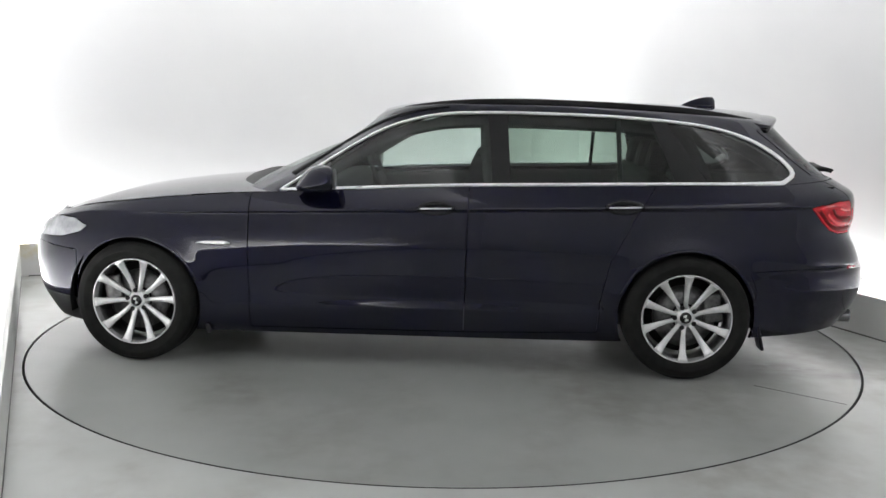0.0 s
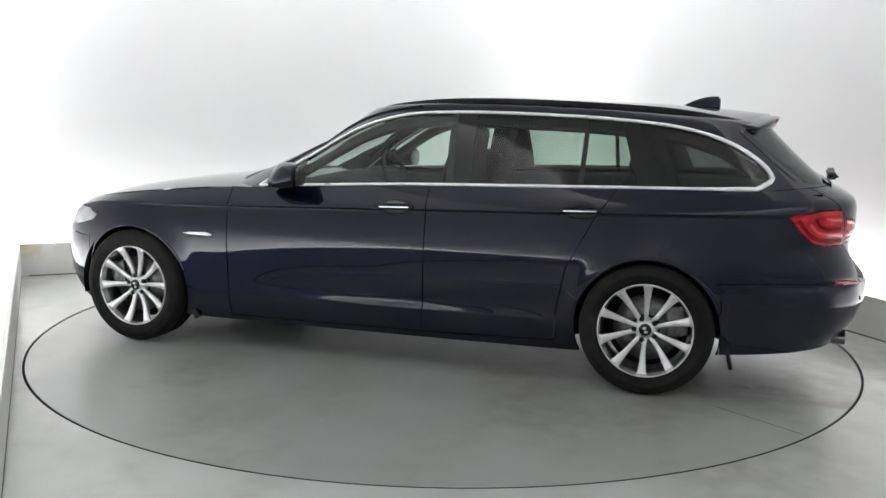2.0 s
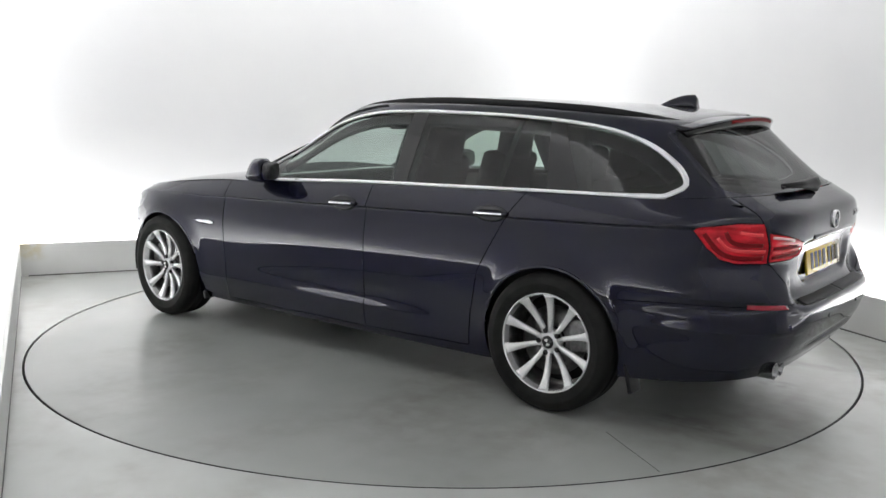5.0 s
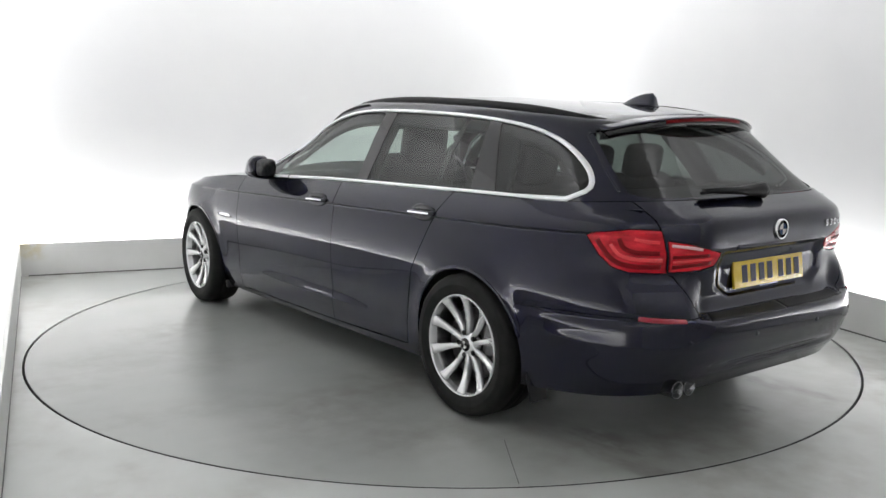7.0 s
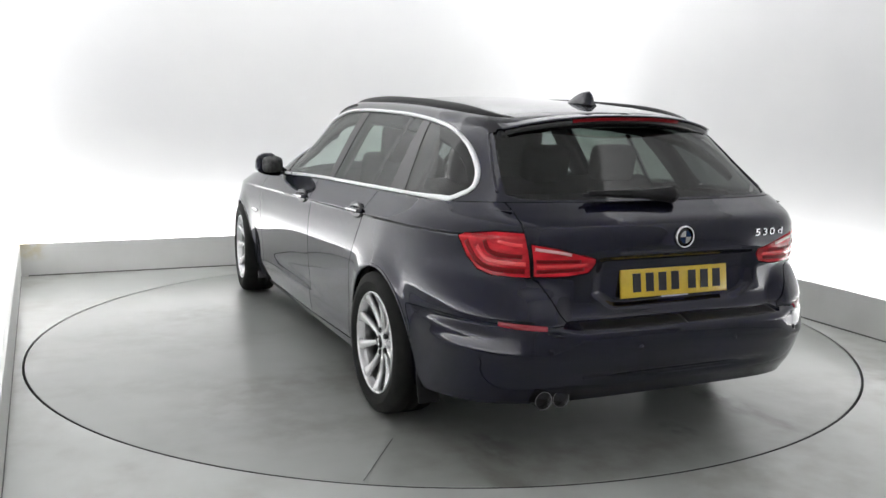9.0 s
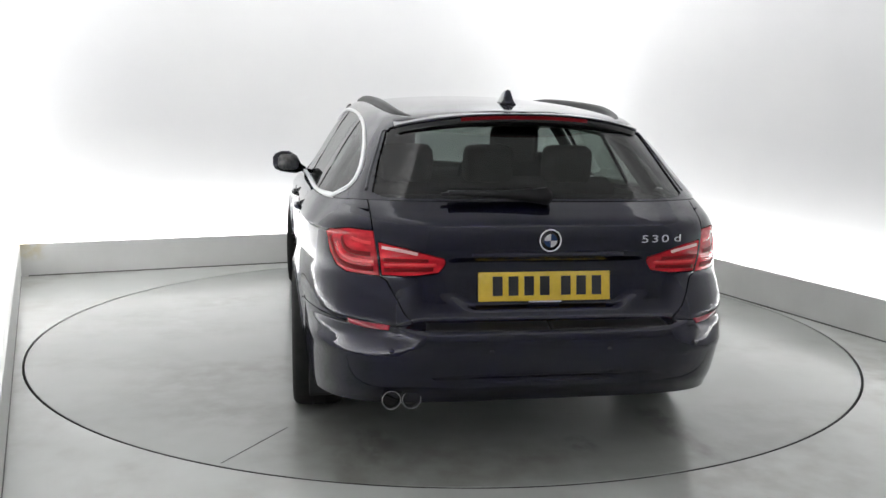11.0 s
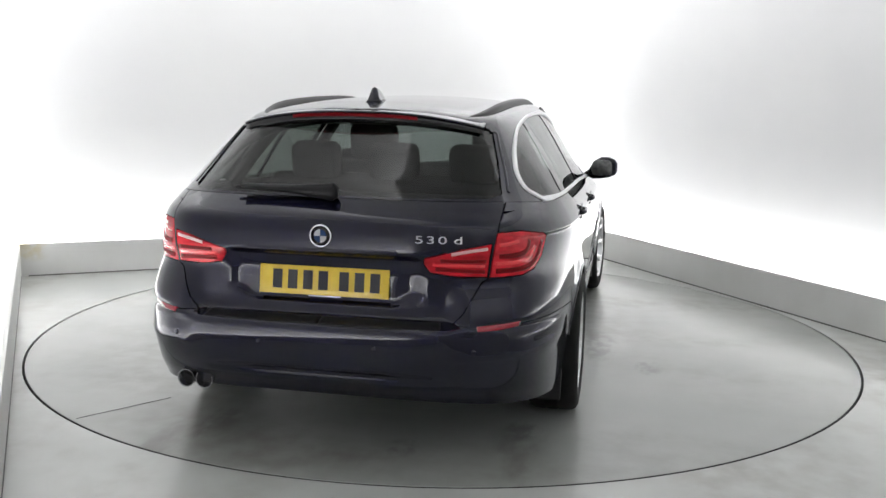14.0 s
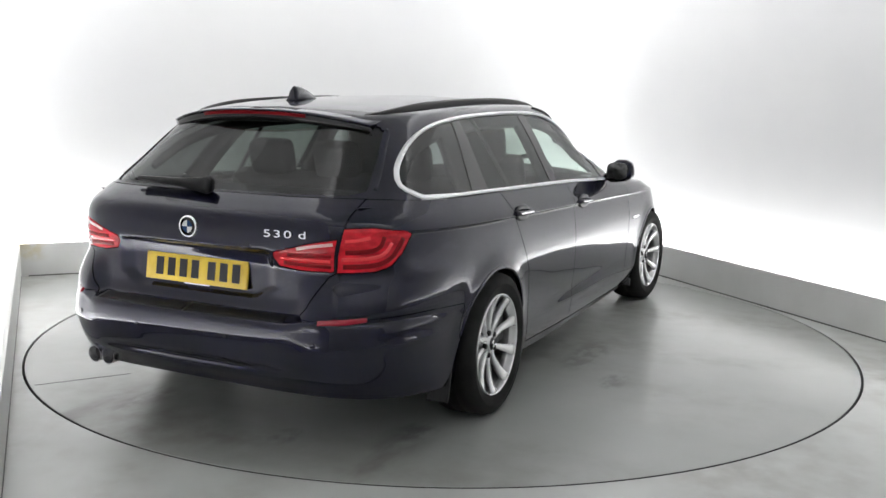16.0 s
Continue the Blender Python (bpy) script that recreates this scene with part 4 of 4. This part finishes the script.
both("mirror_glass", moved(mirror_pane()), DISC, car, "mirror glass")
both("mirror_foot", moved(loft_bm([[(0.53, 0.850, 0.952), (0.45, 0.855, 0.955), (0.45, 0.850, 0.975), (0.53, 0.845, 0.975)], [(0.50, 0.905, 0.985), (0.45, 0.91, 0.985), (0.45, 0.91, 1.005), (0.50, 0.905, 1.005)]])), BLACK_PLASTIC, car, "black mirror foot")

# door handles
flank = lambda P: P[..., 1] > 0.6
for hx, hz in ((-0.155, 0.882), (-1.138, 0.911)):
    p, n = lower.on((hx, hz), "xz", flank)
    tilt = math.degrees(math.atan2(0.030, 1.0))
    m = pose(p[0], p[1], p[2], 0, tilt, 0)
    # nearly flat black oval, its colour stands for the shaded handle recess
    cup = lathe_bm([(0.0, 0.0015), (0.028, 0.0015), (0.036, 0.003), (0.040, -0.004)], 40, Matrix.Diagonal((2.4, 1, 1.05, 1)))
    cup.transform(m)
    both("handle_cup", cup, BLACK_GLOSS, car, "dark oval for the shade in the recess behind the handle")
    bar = loft_bm([[(x, d + dy, dz) for dy, dz in ((-0.006, -0.008), (0.006, -0.012), (0.012, -0.004), (0.012, 0.006), (0.005, 0.012), (-0.006, 0.008))]
                   for x, d in ((-0.100, 0.000), (-0.090, 0.007), (-0.045, 0.015), (0.045, 0.015), (0.090, 0.007), (0.100, 0.000))])
    bar.transform(m)
    hs = both("door_handle", bar, PAINT, car)
    for sgn, h in zip((1, -1), hs):
        st = box_bm(0.165, 0.005, 0.009, pose(p[0], p[1] + 0.0265, p[2] + 0.001, 0, tilt, 0), 0.002)
        part("handle_strip", st if sgn > 0 else mirror_bm(st), CHROME, h, "thin chrome strip")

# side repeaters behind the front wheels
p, n = lower.on((1.03, 0.668), "xz", flank)
both("side_repeater", loft_bm([[(p[0] + dx, p[1] + dn, p[2] + dz) for dn, dz in ((-0.004, -h), (0.005, -h), (0.007, 0), (0.005, h), (-0.004, h))] for dx, h in ((0.105, 0.002), (0.06, 0.010), (-0.05, 0.013), (-0.085, 0.006))]), CHROME, car, "bright arrow-shaped side repeater")

# tail lamp bands
def lamp_band(name, pts, kind, width, mat, where, n=24, lift=0.0015, label=""):
    path = smooth_path(pts, n)
    a, b = skin_path(lower, path, kind, where)
    both(name, ribbon_bm(a, b, width, 0.0012, False, 0.002), mat, car, label)


lamp_band("lamp_bar", [(0.675, 0.806), (0.80, 0.808), (0.87, 0.828), (0.91, 0.865), (0.94, 0.905)], "sz", 0.020, LAMP_DEEP, at_rear, label="dark red light-guide band")
lamp_band("lamp_bar", [(0.69, 0.862), (0.78, 0.863), (0.83, 0.878), (0.85, 0.915)], "sz", 0.018, LAMP_DEEP, at_rear, label="dark red light-guide band")
lamp_band("lamp_bar", [(0.44, 0.815), (0.62, 0.805)], "yz", 0.016, LAMP_DEEP, at_rear, 12, label="dark red light-guide band")
lamp_band("lamp_bar", [(0.46, 0.848), (0.625, 0.846)], "yz", 0.014, LAMP_DEEP, at_rear, 12, label="dark red light-guide band")
lamp_band("lamp_bar", [(0.675, 0.834), (0.79, 0.836), (0.85, 0.852), (0.885, 0.890)], "sz", 0.016, LAMP_BRIGHT, at_rear, label="bright red light-guide band")
lamp_band("lamp_bar", [(0.69, 0.905), (0.74, 0.907), (0.79, 0.915)], "sz", 0.014, LAMP_BRIGHT, at_rear, label="bright red light-guide band")
lamp_band("lamp_bar", [(0.43, 0.832), (0.62, 0.826)], "yz", 0.012, LAMP_BRIGHT, at_rear, 12, label="bright red light-guide band")
lamp_band("reversing_lamp", [(0.50, 0.873), (0.56, 0.884), (0.63, 0.893)], "yz", 0.012, LAMP_WHITE, at_rear, 12, label="pale reversing lamp band")

# matt black strip added over the bumper's ledge, dulls the plate's reflection
a, b = skin_path(lower, smooth_path([(0.002, 0.604), (0.25, 0.604), (0.47, 0.605)], 30), "yz", at_rear)
both("ledge_dark_strip", ribbon_bm(a, b, 0.072, 0.0025), RAIL, car, "matt black strip added to darken the bumper ledge")

# parking sensors
for yy in (0.23, 0.60):
    p, n = lower.on((yy, 0.515), "yz", at_rear)
    turn = math.degrees(math.atan2(n[1], n[0])) - 90
    both("parking_sensor", lathe_bm([(0.0, 0.003), (0.009, 0.003), (0.0105, 0.0015), (0.011, -0.006)], 20, pose(*p, 0, 0, turn)), PAINT, car, "small round parking sensor")

# red reflectors in the rear bumper
a, b = skin_path(lower, smooth_path([(0.61, 0.600), (0.72, 0.602), (0.80, 0.606)], 14), "sz", at_rear)
both("bumper_reflector", ribbon_bm(a, b, 0.022, 0.004), REFLECTOR, car, "slim dark red reflector")

# number plate, the roundel and the model badge
PLX = -2.436
number_plate = part("number_plate", box_bm(0.012, 0.524, 0.113, pose(PLX, 0.003, 0.742, 0, 8, 0), 0.003), PLATE_YELLOW, car, "yellow number plate with dark characters")
for k, yy in enumerate((0.187, 0.125, 0.063, 0.001, -0.083, -0.145, -0.207)):
    part("plate_character", box_bm(0.002, 0.038, 0.074, pose(PLX - 0.0065, yy + 0.003, 0.745, 0, 8, 0)), PLATE_INK, number_plate, "dark plate character", False)
part("plate_strap", box_bm(0.004, 0.13, 0.008, pose(PLX - 0.004, -0.0, 0.684, 0, 8, 0)), WHITE, number_plate, "pale strip under the plate", False)
part("grab_handle", box_bm(0.03, 0.60, 0.022, pose(-2.463, 0, 0.868, 0, 20, 0), 0.008), PAINT, car)
badge = lambda prof, x: lathe_bm(prof, 40, pose(x, 0, 0.926) @ pose(0, 0, 0, 0, 0, 90))
roundel = part("roundel", badge([(0.0, 0.006), (0.041, 0.005), (0.041, -0.01)], -2.480), BLACK_GLOSS, car, "round badge with a chrome rim")
part("roundel_rim", badge([(0.038, 0.006), (0.041, 0.009), (0.044, 0.006), (0.044, -0.01)], -2.480), CHROME, roundel)
for a0, mt in ((0, WHITE), (math.pi / 2, BLUE), (math.pi, WHITE), (1.5 * math.pi, BLUE)):
    q = bmesh.new()
    vs = [q.verts.new((-2.4885, 0, 0.926))] + [q.verts.new((-2.488, 0.025 * math.cos(a0 + t), 0.926 + 0.025 * math.sin(a0 + t))) for t in np.linspace(0, math.pi / 2, 9)]
    q.faces.new(vs)
    bmesh.ops.solidify(q, geom=q.faces[:], thickness=0.002)
    part("roundel_quarter", q, mt, roundel, "", False)


def lettering(name, text, size, depth, m, mat, parent, label):
    """Raised characters as a mesh."""
    curve = bpy.data.curves.new(name, "FONT")
    curve.body, curve.size, curve.extrude, curve.align_x, curve.align_y, curve.space_character = text, size, depth, "CENTER", "CENTER", 1.12
    curve.offset = 0.0001
    tmp = bpy.data.objects.new(name, curve)
    me = bpy.data.meshes.new_from_object(tmp)
    bpy.data.objects.remove(tmp)
    bpy.data.curves.remove(curve)
    me.transform(m)
    me.materials.clear()
    me.materials.append(mat)
    ob = new(name, me)
    ob.parent = parent
    return tagged(ob, label)


for text, dy in (("5", 0.074), ("3", 0.031), ("0", -0.013), ("d", -0.070)):
    yy = -0.455 + dy
    p, n = lower.on((-yy, 0.926), "yz", at_rear)
    lettering("badge_character", text, 0.041, 0.002, pose(p[0] - 0.003, yy, 0.926) @ pose(0, 0, 0, 0, 0, -90 + 8) @ pose(0, 0, 0, 90, 0, 0) @ Matrix.Diagonal((1.72, 1, 1, 1)), CHROME, tailgate, "raised chrome character")

# rear wiper
part("wiper_arm", loft_bm([[(-2.362 + 0.020 * t + dx, -0.01 + 0.38 * t, 1.082 + 0.012 * t + dz) for dx, dz in ((-0.022, -w), (-0.032, 0), (-0.022, w), (0.01, w), (0.01, -w))] for t, w in ((-0.05, 0.020), (0.0, 0.034), (0.1, 0.028), (0.4, 0.017), (1.0, 0.008))]), RAIL, car, "black rear wiper arm")
part("wiper_blade", box_bm(0.012, 0.40, 0.014, pose(-2.349, 0.20, 1.092, -1.5, 0, 0), 0.004), RAIL, car, "black rear wiper blade")

# exhaust
for yy in (0.592, 0.514):
    part("exhaust_pipe", lathe_bm([(0.034, -0.30), (0.036, -0.002), (0.038, 0.0), (0.036, 0.002), (0.033, -0.001), (0.032, -0.28), (0.0, -0.28)], 32, pose(-2.437, yy, 0.307, 0, 0, 90) ), STEEL, car, "round steel exhaust tailpipe")

    # dark disc set in the mouth stands for shade inside the pipe
    part("pipe_shade_disc", lathe_bm([(0.0, -0.035), (0.0322, -0.035)], 24, pose(-2.437, yy, 0.307, 0, 0, 90)), TAR, car, "dark disc for the shade inside the tailpipe")

# black scuttle panel with the wipers at the foot of the windscreen
scuttle = []
for y in np.linspace(-0.66, 0.66, 25):
    d = (abs(y) / 0.66) ** 2
    scuttle.append([(x - 0.10 * d, y, z - 0.045 * d) for x, z in ((1.09, 0.945), (1.03, 0.985), (0.96, 1.008), (0.90, 1.004), (0.87, 0.93))])
part("scuttle_panel", loft_bm(scuttle), BLACK_PLASTIC, car, "black scuttle panel at the foot of the windscreen")

# cabin
def box_part(name, sx, sy, sz, m, mat, parent, bevel=0.03, label=""):
    return part(name, box_bm(sx, sy, sz, m, bevel, 3), mat, parent, label)


tub = []
for x in np.linspace(-2.28, 0.72, 24):
    w = 0.80 if x > -2.0 else 0.80 - 0.5 * (-2.0 - x)
    zt = float(z_belt(x)) - 0.03
    tub.append([(x, w + 0.02, zt), (x, w - 0.05, zt - 0.02), (x, w - 0.08, 0.32), (x, -w + 0.08, 0.32), (x, -w + 0.05, zt - 0.02), (x, -w - 0.02, zt)])
part("cabin_lining", loft_bm(tub, False, False), LINING, car, "dark cabin lining")
box_part("dashboard", 0.42, 1.46, 0.26, pose(0.60, 0, 0.84, 0, 8, 0), LINING, car, 0.07)
for sy in (0.37, -0.37):
    seat = box_part("front_seat", 0.52, 0.50, 0.16, pose(-0.02, sy, 0.50, 0, -6, 0), FABRIC, car, 0.05, "dark leather front seat")
    box_part("backrest", 0.14, 0.48, 0.62, pose(-0.32, sy, 0.84, 0, -16, 0), FABRIC, seat, 0.055)
    box_part("headrest", 0.11, 0.29, 0.23, pose(-0.43, sy, 1.19, 0, -10, 0), FABRIC, seat, 0.054)
bench = box_part("rear_bench", 0.50, 1.30, 0.16, pose(-0.98, 0, 0.52, 0, -6, 0), FABRIC, car, 0.05, "dark leather rear bench")
box_part("backrest", 0.14, 1.30, 0.56, pose(-1.28, 0, 0.80, 0, -20, 0), FABRIC, bench, 0.05)
for sy in (0.40, 0.0, -0.40):
    box_part("headrest", 0.11, 0.25, 0.19, pose(-1.38, sy, 1.14, 0, -12, 0), FABRIC, bench, 0.054)
box_part("load_cover", 0.85, 1.30, 0.03, pose(-1.86, 0, 0.98), LINING, car, 0.01, "dark load bay cover")
steer = []
for a in np.linspace(0, 2 * math.pi, 40, endpoint=False):
    steer.append([((0.185 + 0.016 * math.cos(t)) * math.cos(a), (0.185 + 0.016 * math.cos(t)) * math.sin(a), 0.016 * math.sin(t)) for t in np.linspace(0, 2 * math.pi, 8, endpoint=False)])
steer.append(steer[0])
sw = loft_bm(steer, True, False)
sw.transform(pose(0.30, -0.37, 0.93, 0, -65, 0))
steering = part("steering_wheel", sw, FABRIC, car, "dark leather steering wheel")
box_part("steering_boss", 0.10, 0.34, 0.04, pose(0.31, -0.37, 0.925, 0, -65, 0), FABRIC, steering, 0.015)
box_part("rear_view_mirror", 0.03, 0.22, 0.07, pose(0.20, 0, 1.295, 0, 0, 0), BLACK_PLASTIC, car, 0.015, "interior rear-view mirror")


# ================= motion: the deck turns and carries the car =================
CAR_X, CAR_Y, CAR_YAW = 0.1513, 0.0145, 0.25


def turn_at(t):
    return 176.456 - 6.78947 * t - 0.015247 * t * t


def motions():
    rows_car, rows_table = [], []
    for k in range(17):
        a = turn_at(k)
        m = pose(0, 0, 0, 0, 0, a)
        rows_table.append((float(k), m))
        rows_car.append((float(k), m @ pose(CAR_X, CAR_Y, 0, 0, 0, CAR_YAW)))
    walk(turntable, rows_table)
    walk(car, rows_car)


motions()
